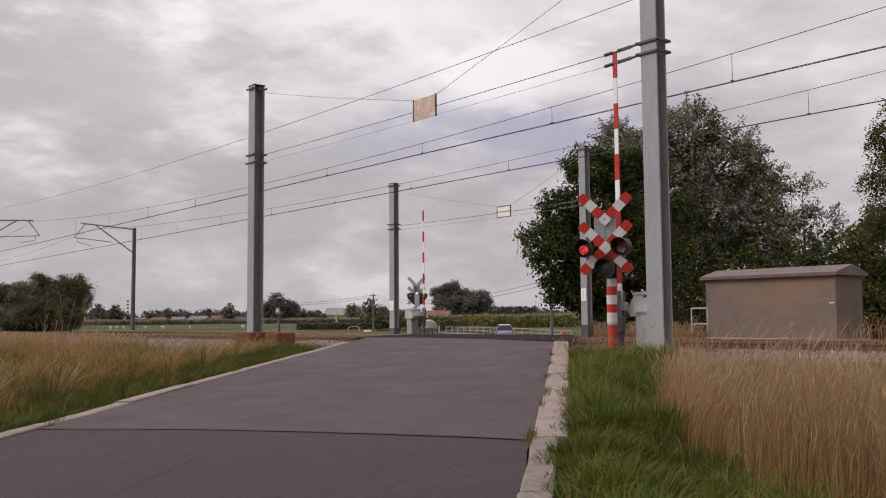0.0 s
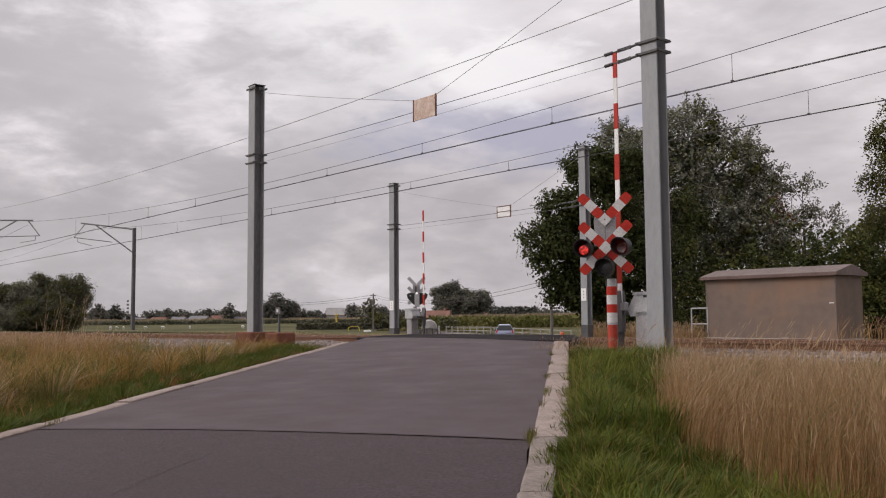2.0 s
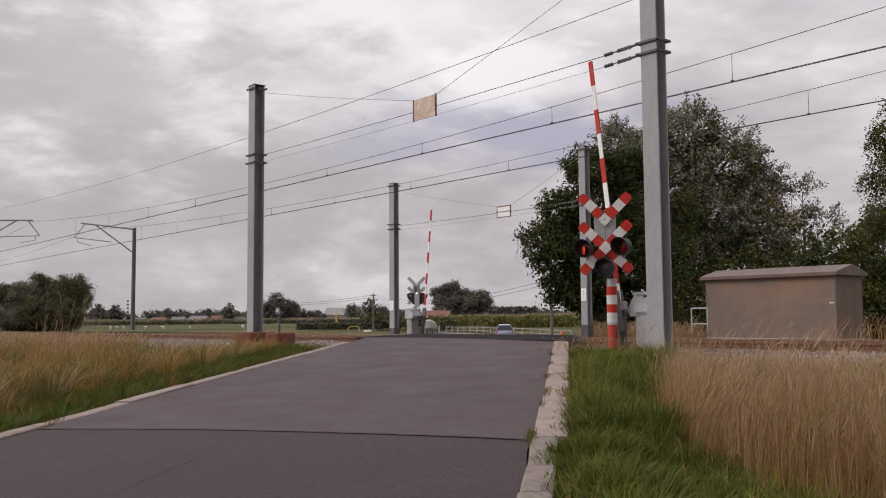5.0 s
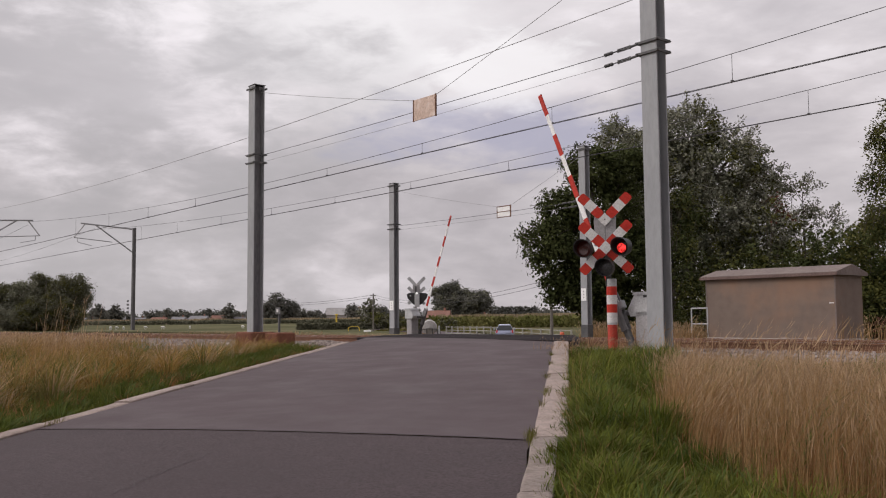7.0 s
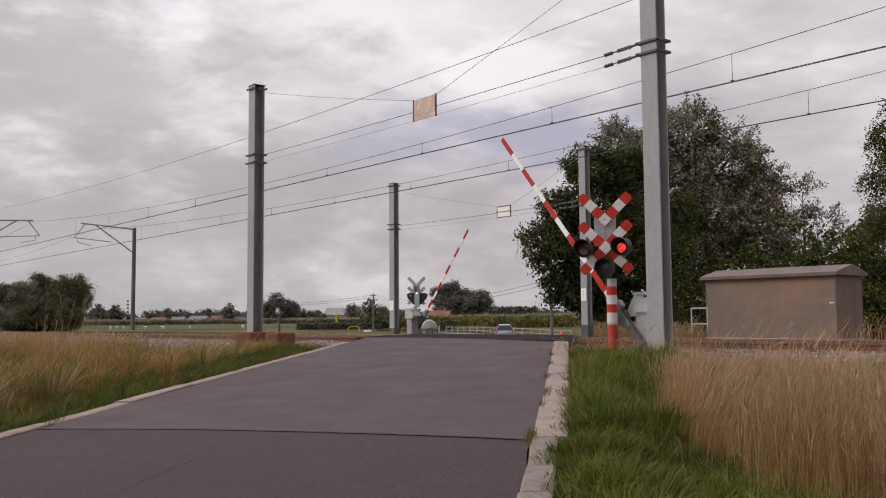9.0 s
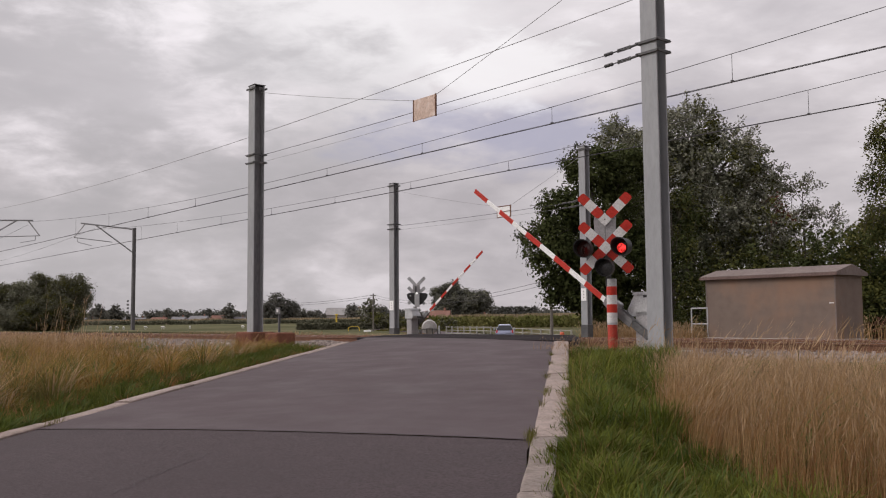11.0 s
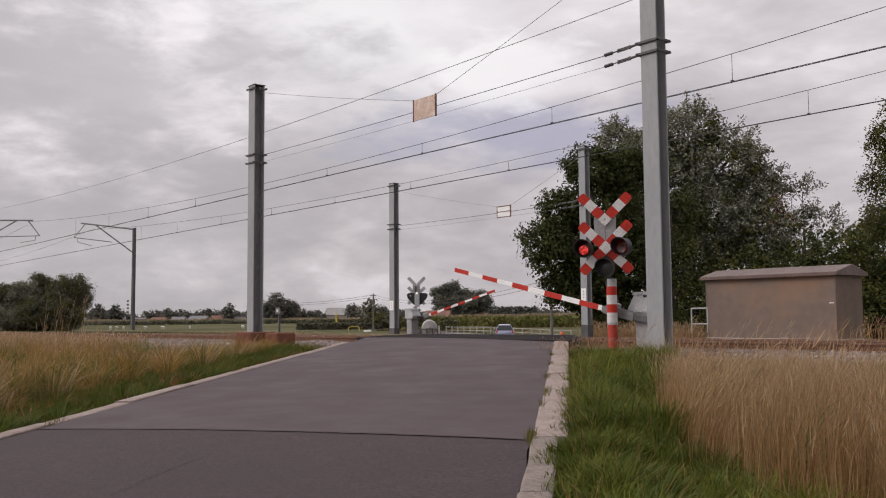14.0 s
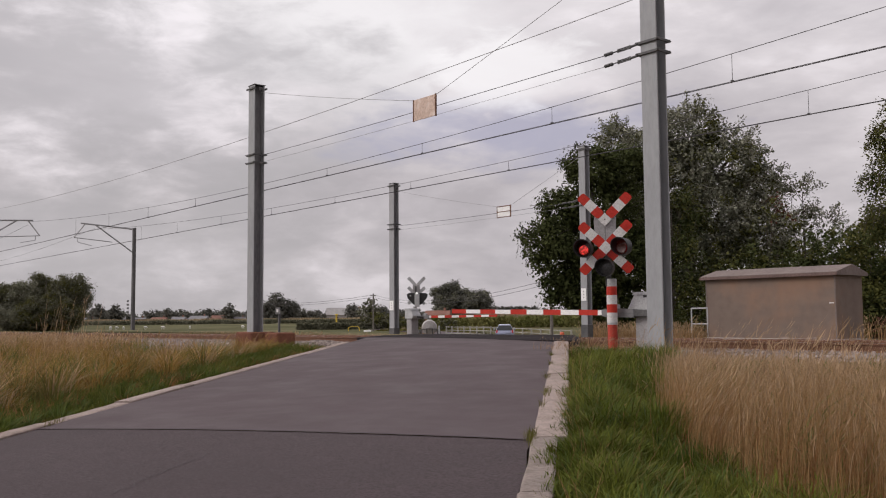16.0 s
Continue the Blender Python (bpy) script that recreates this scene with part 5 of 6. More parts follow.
def make_crop(name, p0, p1, deep, h, n, size, mat_name, label, seed, top=None):
    """A standing crop: upright leaf strips in a long block."""
    rng = np.random.default_rng(seed)
    p0, p1 = np.array(p0, float), np.array(p1, float)
    d = (p1 - p0) / np.linalg.norm(p1 - p0)
    nn = np.array([-d[1], d[0]])
    if nn @ p0 < 0:
        nn = -nn
    u = rng.random(n)
    w = rng.random(n) ** 1.6
    p = p0 + (p1 - p0) * u[:, None] + nn * (w * deep)[:, None]
    z0 = land(p[:, 0], p[:, 1])
    zz = z0 + h * rng.random(n) ** 0.7 * (0.92 + 0.1 * np.sin(u * 60))
    c = np.stack([p[:, 0], p[:, 1], zz], 1)
    a = rng.normal(size=(n, 3)) * (0.6, 0.6, 1.0)
    a /= np.linalg.norm(a, axis=1)[:, None]
    b = np.cross(a, rng.normal(size=(n, 3)))
    b /= np.linalg.norm(b, axis=1)[:, None]
    s = size * rng.uniform(0.6, 1.4, (n, 1))
    v = np.stack([c - a * s * 0.5, c + b * s * 0.25, c + a * s * 0.5, c - b * s * 0.25], 1).reshape(-1, 3)
    ob = new(name, mesh_np(name, v, np.arange(4 * n).reshape(-1, 4), mat_name))
    tagged(ob, label, "crop", kind="stuff")
    if top:
        m = n // 3
        u = rng.random(m)
        w = rng.random(m)
        p = p0 + (p1 - p0) * u[:, None] + nn * (w * deep)[:, None]
        z = land(p[:, 0], p[:, 1]) + h * 1.04 + rng.normal(0, 0.05, m)
        c = np.stack([p[:, 0], p[:, 1], z], 1)
        up = np.tile((0.05, 0.05, 0.5), (m, 1)) * size
        sd = np.stack([rng.normal(size=m), rng.normal(size=m), np.zeros(m)], 1) * size * 0.14
        v = np.stack([c - up, c + sd, c + up, c - sd], 1).reshape(-1, 3)
        tagged(new(name + "_tassels", mesh_np(name + "_tassels", v, np.arange(4 * m).reshape(-1, 4), top)), "tan tassels standing over the corn", "crop", kind="stuff")


make_crop("corn_field", (-158, 126), (-108, 132), 130, 2.35, 26000, 0.75, "corn", "tall green corn with tan tassels", 5, "stubble")
make_crop("low_crop", (-350, 60), (-270, 222), 8, 1.55, 12000, 0.9, "leaf_far_hazed", "long low strip of dark green crop", 6)
make_crop("ripe_crop", (-395, 60), (-310, 250), 60, 1.95, 16000, 0.9, "stubble", "tan ripe crop behind the green strip", 9)
make_crop("clipped_hedge", (-142.2, 83.8), (-133.0, 96.5), 3.0, 1.30, 9000, 0.35, "leaf_far_hazed", "long clipped dark green hedge", 7)
make_crop("rough_meadow", (-118, 84), (-98, 92), 14, 0.22, 7000, 0.35, "grass_olive", "rough olive meadow grass beside the road", 8)


# ---- far things ----
def make_house(x, y, turn, w, d, eave, ridge, label, wall, roof, windows=3):
    z = float(land(x, y)) - 0.1
    root = thing("farmhouse", label, "house", pose(x, y, z, 0, 0, turn), group="far houses")
    part("wall", Build().box((0, 0, eave / 2), (w, d, eave)), wall, root)
    b = Build()
    o = 0.4
    vs = []
    for sx in (-1, 1):
        vs += [(sx * (w / 2 + o), -d / 2 - o, eave - 0.2), (sx * (w / 2 + o), 0, ridge), (sx * (w / 2 + o), d / 2 + o, eave - 0.2)]
    b.add(vs, [(0, 3, 4, 1), (1, 4, 5, 2), (0, 2, 5, 3), (0, 1, 2), (3, 5, 4)])
    part("roof", b, roof, root)
    part("chimney", Build().box((w * 0.3, 0, ridge + 0.3), (0.6, 0.6, 1.2)), "brick", root)
    for k in range(windows):
        wx = -w / 2 + w * (k + 0.6) / (windows + 0.2)
        win = part("window", Build().box((wx, -d / 2 - 0.02, eave * 0.55), (1.1, 0.12, 1.3)), "far_wall", root)
        part("pane", Build().box((wx, -d / 2 - 0.09, eave * 0.55), (0.9, 0.04, 1.1)), "glass", win)
    part("door", Build().box((w / 2 - 1.2, -d / 2 - 0.03, 1.0), (1.0, 0.1, 2.0)), "pole", root)


make_house(-229.5, 188.2, 40, 7.5, 6, 2.2, 4.3, "brick farmhouse with an orange tiled roof", "brick", "roof_tile")
make_house(-238, 214, 44, 6, 5, 1.9, 2.8, "low orange barn roof behind the corn", "brick", "roof_tile", 2)
rngh = np.random.default_rng(77)
for k, t in enumerate(np.arange(-0.40, -0.20, 0.022)):
    hx, hy = polar(t, 590 + rngh.uniform(-40, 20))
    pale = k % 3 != 1
    make_house(hx, hy, 60 + rngh.uniform(-25, 25), rngh.uniform(6, 12), 7, rngh.uniform(1.8, 2.4), rngh.uniform(2.9, 4.0), "far pale house with a grey roof" if pale else "far brick house with a tiled roof", "far_wall" if pale else "brick", "far_roof" if pale else "roof_tile", 2)
hx, hy = polar(-0.106, 600)
make_house(hx, hy, 55, 26, 12, 4.0, 8.5, "large far shed with a pale curved roof", "far_wall", "far_wall", 2)


def make_pole(x, y, top, label):
    z = float(land(x, y)) - 0.2
    root = thing("utility_pole", label, "utility pole", pose(x, y, z), group="utility poles")
    part("shaft", Build().cyl((0, 0, 0), (0, 0, top - z), 0.14, 0.09, n=10), "pole", root, soft=True)
    part("crossarm", Build().box((0, 0, top - z - 0.35), (0.9, 0.08, 0.1), 0, pose(0, 0, 0, 0, 0, 45)), "pole", root)
    for k in (-0.38, 0.38):
        part("insulator", Build().cyl((k * 0.7, k * 0.7, top - z - 0.3), (k * 0.7, k * 0.7, top - z - 0.12), 0.04, n=8), "white", root, soft=True)


make_pole(-114.3, 80.9, 4.1, "grey wooden utility pole in the meadow")
make_pole(-49.6, 52.2, 3.65, "grey wooden utility pole beside the road")
wb = Build()
for o in (0.0, -0.35):
    pts = []
    for i in range(31):
        t = i / 30
        pts.append((-114.3 + 64.7 * t, 80.9 - 28.7 * t, 3.9 + o + (3.4 - 3.9) * t - 5.2 * t * (1 - t)))
    wb.tube(pts, 0.016, 4)
    wb.tube([(-114.3 - 60 * t, 80.9 + 10 * t, 3.9 + o - 6 * t * (1 - t) * 0.5) for t in np.linspace(0, 1, 14)], 0.02, 4)
    wb.tube([(-49.6 + 40 * t, 52.2 - 2 * t, 3.4 + o - 3 * t * (1 - t)) for t in np.linspace(0, 1, 14)], 0.014, 4)
solo("power_lines", wb, "wire", "thin sagging power lines between the poles", "power line")


def make_fence():
    a, c = Vector((-84.4, 70.5)), Vector((-53.0, 58.2))
    root = thing("rail_fence", "pale post and rail paddock fence", "fence", pose(0, 0, 0))
    n = 16
    pts = []
    for i in range(n + 1):
        p = a.lerp(c, i / n)
        pts.append((p.x, p.y, float(land(p.x, p.y))))
        part("post", Build().box((p.x, p.y, pts[-1][2] + 0.55), (0.12, 0.12, 1.3)), "fence", root)
    for i in range(n):
        for h in (0.35, 0.72, 1.10):
            b = Build().tube([(pts[i][0], pts[i][1], pts[i][2] + h), (pts[i + 1][0], pts[i + 1][1], pts[i + 1][2] + h)], 0.04, 4)
            part("rail", b, "fence", root)


make_fence()


def make_car():
    x, y = -61.6, 58.5
    z = float(crown(y)) + 0.01
    root = thing("car", "small blue and silver hatchback seen from behind on the road", "car", pose(x, y, z, 0, 0, YAW - 3.5))
    b = Build()
    secs = [(-1.85, 0.45, 0.80, 0.72), (-1.75, 0.28, 0.92, 0.80), (-1.0, 0.22, 0.95, 0.84), (0.4, 0.22, 0.93, 0.84), (1.4, 0.25, 0.85, 0.80), (1.85, 0.38, 0.68, 0.66)]
    vs, k = [], 8
    for yy, z0, z1, w in secs:
        vs += [(-w * 0.9, yy, z0), (w * 0.9, yy, z0), (w, yy, z0 + 0.15), (w, yy, z1 - 0.12), (w * 0.93, yy, z1), (-w * 0.93, yy, z1), (-w, yy, z1 - 0.12), (-w, yy, z0 + 0.15)]
    fs = [(i * k + j, i * k + (j + 1) % k, (i + 1) * k + (j + 1) % k, (i + 1) * k + j)[::-1] for i in range(len(secs) - 1) for j in range(k)]
    fs += [tuple(range(k)), tuple(range(len(vs) - 1, len(vs) - k - 1, -1))]
    b.add(vs, fs)
    part("body", b, "car", root, "metallic blue lower body", soft=True)
    b = Build()
    secs = [(-1.74, 0.86, 0.88, 0.80), (-1.45, 0.86, 1.24, 0.66), (-1.15, 0.86, 1.40, 0.56), (-0.3, 0.88, 1.47, 0.54), (0.35, 0.90, 1.40, 0.56), (1.15, 0.86, 0.90, 0.74)]
    vs = []
    for yy, z0, z1, w in secs:
        vs += [(-w - 0.10 * (z1 > 1), yy, z0), (w + 0.10 * (z1 > 1), yy, z0), (w, yy, z1 - 0.04), (w * 0.85, yy, z1), (-w * 0.85, yy, z1), (-w, yy, z1 - 0.04)]
    k = 6
    fs = [(i * k + j, i * k + (j + 1) % k, (i + 1) * k + (j + 1) % k, (i + 1) * k + j)[::-1] for i in range(len(secs) - 1) for j in range(k)]
    fs += [tuple(range(k)), tuple(range(len(vs) - 1, len(vs) - k - 1, -1))]
    b.add(vs, fs)
    part("cabin", b, "car", root, "blue roof and pillars", soft=True)
    b = Build()
    b.add([(-0.74, -1.82, 0.95), (0.74, -1.82, 0.95), (0.54, -1.38, 1.36), (-0.54, -1.38, 1.36), (-0.74, -1.72, 0.92), (0.74, -1.72, 0.92), (0.54, -1.28, 1.32), (-0.54, -1.28, 1.32)],
          [(0, 1, 2, 3), (7, 6, 5, 4), (0, 4, 5, 1), (1, 5, 6, 2), (2, 6, 7, 3), (3, 7, 4, 0)])
    part("rear_window", b, "glass", root, "dark rear window")
    for sx in (-1, 1):
        part("tail_light", Build().box((sx * 0.70, -1.79, 0.80), (0.17, 0.14, 0.26), 0, bev=0.03), "tail", root)
        part("mirror", Build().box((sx * 0.95, 0.45, 0.98), (0.16, 0.1, 0.12), 0, bev=0.03), "car", root)
        for yy in (-1.15, 1.2):
            w = part("wheel", Build().cyl((sx * 0.62, yy, 0.29), (sx * 0.82, yy, 0.29), 0.29, n=18), "tyre", root, soft=True)
            part("rim", Build().cyl((sx * 0.81, yy, 0.29), (sx * 0.83, yy, 0.29), 0.18, n=14), "light_grey", w)
    part("bumper", Build().box((0, -1.84, 0.45), (1.48, 0.14, 0.22), 0, bev=0.05), "car", root)
    part("number_plate", Build().box((0, -1.925, 0.50), (0.50, 0.02, 0.11)), "white_clean", root, "plain pale plate")


make_car()


def make_tank():
    root = thing("tank_trailer", "rounded grey metal water tank behind dark tube railings", "tank trailer", pose(-42.9, 34.5, float(land(-42.9, 34.5)), 0, 0, YAW + 2))
    b = Build()
    prof = [(0.0, -0.62), (0.26, -0.60), (0.42, -0.50), (0.46, -0.38), (0.46, 0.40), (0.40, 0.56), (0.0, 0.64)]
    b.lathe(prof, 22, mx=pose(0, 0, 0.60, 90))
    part("tank", b, "tank", root, soft=True)
    for yy in (-0.70, 0.66):
        for sx in (-0.50, -0.17, 0.17, 0.50):
            part("rail_post", Build().cyl((sx, yy, -0.05), (sx, yy, 0.56 if abs(sx) < 0.3 else 0.48), 0.03, n=8), "steel_dark", root, soft=True)
        for zz in (0.12, 0.52):
            part("rail", Build().tube([(-0.62, yy, zz * 0.5), (-0.5, yy, zz * 0.92), (-0.17, yy, zz), (0.17, yy, zz), (0.5, yy, zz * 0.92)], 0.028, 6), "steel_dark", root, soft=True)
    part("corner_post", Build().box((0.56, -0.68, 0.33), (0.10, 0.08, 0.74), 0, bev=0.01), "light_grey", root, "pale corner post")
    for sx in (-1, 1):
        wheel = part("wheel", Build().cyl((sx * 0.5, 0.1, 0.24), (sx * 0.66, 0.1, 0.24), 0.24, n=16), "tyre", root, soft=True)
        part("rim", Build().cyl((sx * 0.655, 0.1, 0.24), (sx * 0.67, 0.1, 0.24), 0.13, n=12), "grey", wheel, soft=True)
    part("lid", Build().cyl((0, 0, 1.02), (0, 0, 1.10), 0.14, n=14), "tank", root, soft=True)


make_tank()


def make_small_far():
    root = thing("marker_post", "orange red marker with a dark foot beside the road", "marker post", pose(-40.8, 43.9, float(land(-40.8, 43.9))))
    part("body", Build().lathe([(0.0, 0.75), (0.13, 0.70), (0.16, 0.5), (0.16, 0.32), (0.0, 0.32)], 14), "orange", root, soft=True)
    part("foot", Build().box((0, 0, 0.16), (0.22, 0.22, 0.34)), "steel_dark", root)
    root = thing("gas_marker", "yellow pipeline marker post in the field", "marker post", pose(-142.0, 92.2, float(land(-142.0, 92.2))))
    part("shaft", Build().cyl((0, 0, 0), (0, 0, 2.6), 0.16, n=12), "yellow", root, soft=True)
    part("cap", Build().box((0, 0, 2.72), (0.55, 0.4, 0.24), 0, bev=0.04), "yellow", root)
    root = thing("yellow_hoop", "low yellow tubular hoop in the meadow", "hoop", pose(-124.0, 82.9, float(land(-124.0, 82.9))))
    part("tube", Build().tube([(0, -0.1, 0), (0, -0.1, 0.55), (0.3, 0.3, 0.75), (0.9, 1.1, 0.75), (1.1, 1.3, 0.5), (1.1, 1.3, 0)], 0.06, 6), "yellow", root, soft=True)
    root = thing("white_trough", "small white trough in the meadow grass", "trough", pose(-106.0, 74.0, float(land(-106, 74)), 0, 0, 40))
    part("tub", Build().box((0, 0, 0.3), (1.0, 0.5, 0.25), 0, bev=0.04), "white_clean", root)
    root = thing("kilometre_post", "small white plate on a rusty rail post", "kilometre post", pose(-24.86, 14.05, -0.35))
    part("post", Build().box((0, 0, 0.5), (0.07, 0.06, 1.0), 0, bev=0.008), "steel_dark", root)
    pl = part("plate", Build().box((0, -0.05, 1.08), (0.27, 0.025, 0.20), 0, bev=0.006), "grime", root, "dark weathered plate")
    part("mark", Build().box((0.0, -0.066, 1.08), (0.11, 0.004, 0.09), 0), "white", pl)
    b = Build().box((0, 0, 0.02), (0.24, 0.6, 0.08), 0, bev=0.015)
    solo("concrete_slab", b, "white", "pale concrete slab lying by the track", "slab", pose(-47.3, 13.2, float(land(-47.3, 13.2)) + 0.1, 0, 0, 25))


make_small_far()


def make_sheep(x, y, turn, k):
    root = thing("sheep", "white sheep grazing in the far pasture", "sheep", pose(x, y, float(land(x, y)) + 0.04, 0, 0, turn), group="sheep")
    root.scale = (0.78, 0.78, 0.78)
    b = Build()
    for yy, r in ((-0.32, 0.20), (-0.1, 0.27), (0.15, 0.27), (0.36, 0.2)):
        b.lathe([(0.0, -r), (r * 0.7, -r * 0.7), (r, 0), (r * 0.7, r * 0.7), (0, r)], 9, mx=pose(0, yy, 0.62))
    part("body", b, "wool", root, soft=True)
    part("head", Build().lathe([(0.0, -0.17), (0.09, -0.08), (0.10, 0.06), (0.0, 0.15)], 9, mx=pose(0, -0.60, 0.50, 60)), "wool", root, soft=True)
    for sx in (-0.13, 0.13):
        for sy in (-0.26, 0.28):
            part("leg", Build().cyl((sx, sy, 0), (sx, sy, 0.45), 0.04, n=6), "wool", root)


for k, (x, y) in enumerate([(-188.4, 67.2), (-188.0, 68.3), (-187.6, 69.6), (-186.0, 73.6), (-184.7, 76.8), (-182.5, 81.8), (-177.5, 91.5)]):
    make_sheep(x, y, (40, 120, 55, 200, 140, 70, 100)[k], k)
make_tree((-163.7, 115.0), [(-163.7, 115, 2.4, 1.7), (-164.6, 114, 1.6, 1.4), (-162.8, 116, 1.7, 1.4), (-163.6, 115.2, 3.4, 1.2)], None, "sparse small tree with open branches", 140, 60, 12, 0.5, 0.5, 0.3, mats=("leaf_far_hazed",))
for k, (t, d, h, r) in enumerate([(-0.079, 168, 0.2, 1.5), (-0.068, 165, 0.0, 1.4), (-0.055, 165, 0.1, 1.5), (-0.036, 150, -0.1, 1.4), (0.001, 150, -0.2, 1.2)]):
    x, y = polar(t, d)
    make_tree((x, y), [(x, y, h - 0.3, r), (x + 1, y + 0.5, h - 0.6, r * 0.8)], None, "rounded garden bush near the road", 150 + k, 70, 22, 0.30, 0.35, 0.08, category="bush", name="bush", mats=("leaf_far_hazed", "leaf_olive"), group="bushes by the road")


# ---- grass ----
WIND = Vector((math.cos(radians(YAW)), math.sin(radians(YAW))))


def blades(rng, p, h, w, lean, wind, flow=0.0):
    """Bent blades: n x 3 feet, heights, widths; random lean plus a lean with the wind."""
    n = len(p)
    a = rng.uniform(0, 2 * np.pi, n)
    side = np.stack([np.cos(a), np.sin(a), np.zeros(n)], 1)
    b = rng.uniform(0, 2 * np.pi, n)
    l = np.abs(rng.normal(0, lean, n))
    off = np.stack([np.cos(b) * l + WIND.x * wind, np.sin(b) * l + WIND.y * wind, np.zeros(n)], 1) * h[:, None]
    if flow:
        # neighbours bend the same way, so that the stand lies in locks
        fl = np.array([noise.noise_vector(Vector((q[0] * 1.3, q[1] * 1.3, 2.0)))[:2] for q in p]) * flow
        off[:, :2] += fl * h[:, None]
        l = np.clip(l + np.linalg.norm(fl, axis=1), 0, 1.2)
    up = np.stack([np.zeros(n), np.zeros(n), h * np.clip(1 - 0.35 * (l + wind) ** 2, 0.3, 1)], 1)
    m = p + off * 0.30 + up * 0.56
    t = p + off + up
    ws = side * (w / 2)[:, None]
    v = np.stack([p - ws, p + ws, m - ws * 0.8, m + ws * 0.8, t - ws * 0.15, t + ws * 0.15], 1).reshape(-1, 3)
    k = np.arange(n)[:, None] * 6
    q = np.concatenate([k + (0, 1, 3, 2), k + (2, 3, 5, 4)], 1).reshape(-1, 4)
    return v, q, t, off


def arched(rng, p, a, h, w, reach):
    """Arching blades: n x 3 feet, headings, lengths, widths and how far each bends over."""
    n = len(p)
    d = np.stack([np.cos(a), np.sin(a), np.zeros(n)], 1)
    k = a + rng.normal(0, 0.5, n)
    side = np.stack([-np.sin(k), np.cos(k), np.zeros(n)], 1) * (w / 2)[:, None]
    rows = []
    for t, ww in ((0.0, 0.75), (0.38, 1.0), (0.72, 0.75), (1.0, 0.08)):
        out = reach * t ** 1.8
        rise = t - 0.42 * reach * t ** 2.6
        q = p + d * (h * out)[:, None] + np.stack([np.zeros(n), np.zeros(n), h * np.maximum(rise, 0.05)], 1)
        rows += [q - side * ww, q + side * ww]
    v = np.stack(rows, 1).reshape(-1, 3)
    k = np.arange(n)[:, None] * 8
    return v, np.concatenate([k + (0, 1, 3, 2), k + (2, 3, 5, 4), k + (4, 5, 7, 6)], 1).reshape(-1, 4)


def tuft_patch(name, cx, cy, ch, per, spread, w, bend, mat_name, label, rng, parent=None):
    """Tufts: blades that rise from shared feet and arch outwards, drawn a little with the wind."""
    n = rng.poisson(per, len(cx)) + 3
    k = np.repeat(np.arange(len(cx)), n)
    m = len(k)
    a = rng.uniform(0, 2 * np.pi, m)
    rad = np.abs(rng.normal(0, spread, m))
    x, y = cx[k] + np.cos(a) * rad, cy[k] + np.sin(a) * rad
    # all blades of a tuft share a lie, so that the sward falls into locks
    lie = np.repeat(rng.uniform(0, 2 * np.pi, len(cx)), n)
    hd = np.arctan2(np.sin(a) + 0.8 * np.sin(lie) + 0.5 * WIND.y, np.cos(a) + 0.8 * np.cos(lie) + 0.5 * WIND.x)
    h = ch[k] * rng.uniform(0.45, 1.15, m)
    v, q = arched(rng, feet(x, y), hd, h, rng.uniform(w[0], w[1], m), rng.uniform(bend[0], bend[1], m))
    ob = new(name, mesh_np(name, v, q, mat_name))
    return tagged(ob, label, "grass", kind="stuff")


def heads(rng, t, off, h, ln, w):
    """Seed heads that hang on from the tips along the bend."""
    n = len(t)
    d = off * 1.0 + np.stack([np.zeros(n), np.zeros(n), h * 0.55], 1)
    d += rng.normal(0, 0.12, d.shape) * h[:, None]
    d /= np.linalg.norm(d, axis=1)[:, None]
    b = np.cross(d, rng.normal(size=(n, 3)))
    b /= np.linalg.norm(b, axis=1)[:, None]
    l = (ln * rng.uniform(0.6, 1.3, n))[:, None]
    ww = (w * rng.uniform(0.6, 1.4, n))[:, None]
    s = t - d * l * 0.35
    v = np.stack([s, s + d * l * 0.45 + b * ww, s + d * l, s + d * l * 0.45 - b * ww], 1).reshape(-1, 3)
    return v, np.arange(4 * n).reshape(-1, 4)


def feet(x, y, sink=0.03):
    return np.stack([x, y, land(x, y) - sink], 1)


def grass_patch(name, x, y, h, w, lean, wind, mat_name, label, rng, seed_heads=None, centre=None, flow=0.0):
    p = feet(x, y)
    v, q, t, off = blades(rng, p, h, w, lean, wind, flow)
    o = np.array(centre) if centre is not None else np.zeros(3)
    ob = new(name, mesh_np(name, v - o, q, mat_name))
    ob.location = o
    tagged(ob, label, "grass", kind="stuff")
    if seed_heads:
        v, q = heads(rng, t, off, h, seed_heads[0], seed_heads[1])
        c = new("seed_heads", mesh_np("seed_heads", v - o, q, seed_heads[2]))
        c.parent = ob
        tagged(c, kind="stuff")
    return ob


def to_xy(r, s):
    return EDGE0.x + ROAD_N.x * r + ROAD_D.x * s, EDGE0.y + ROAD_N.y * r + ROAD_D.y * s


SWAYING = []


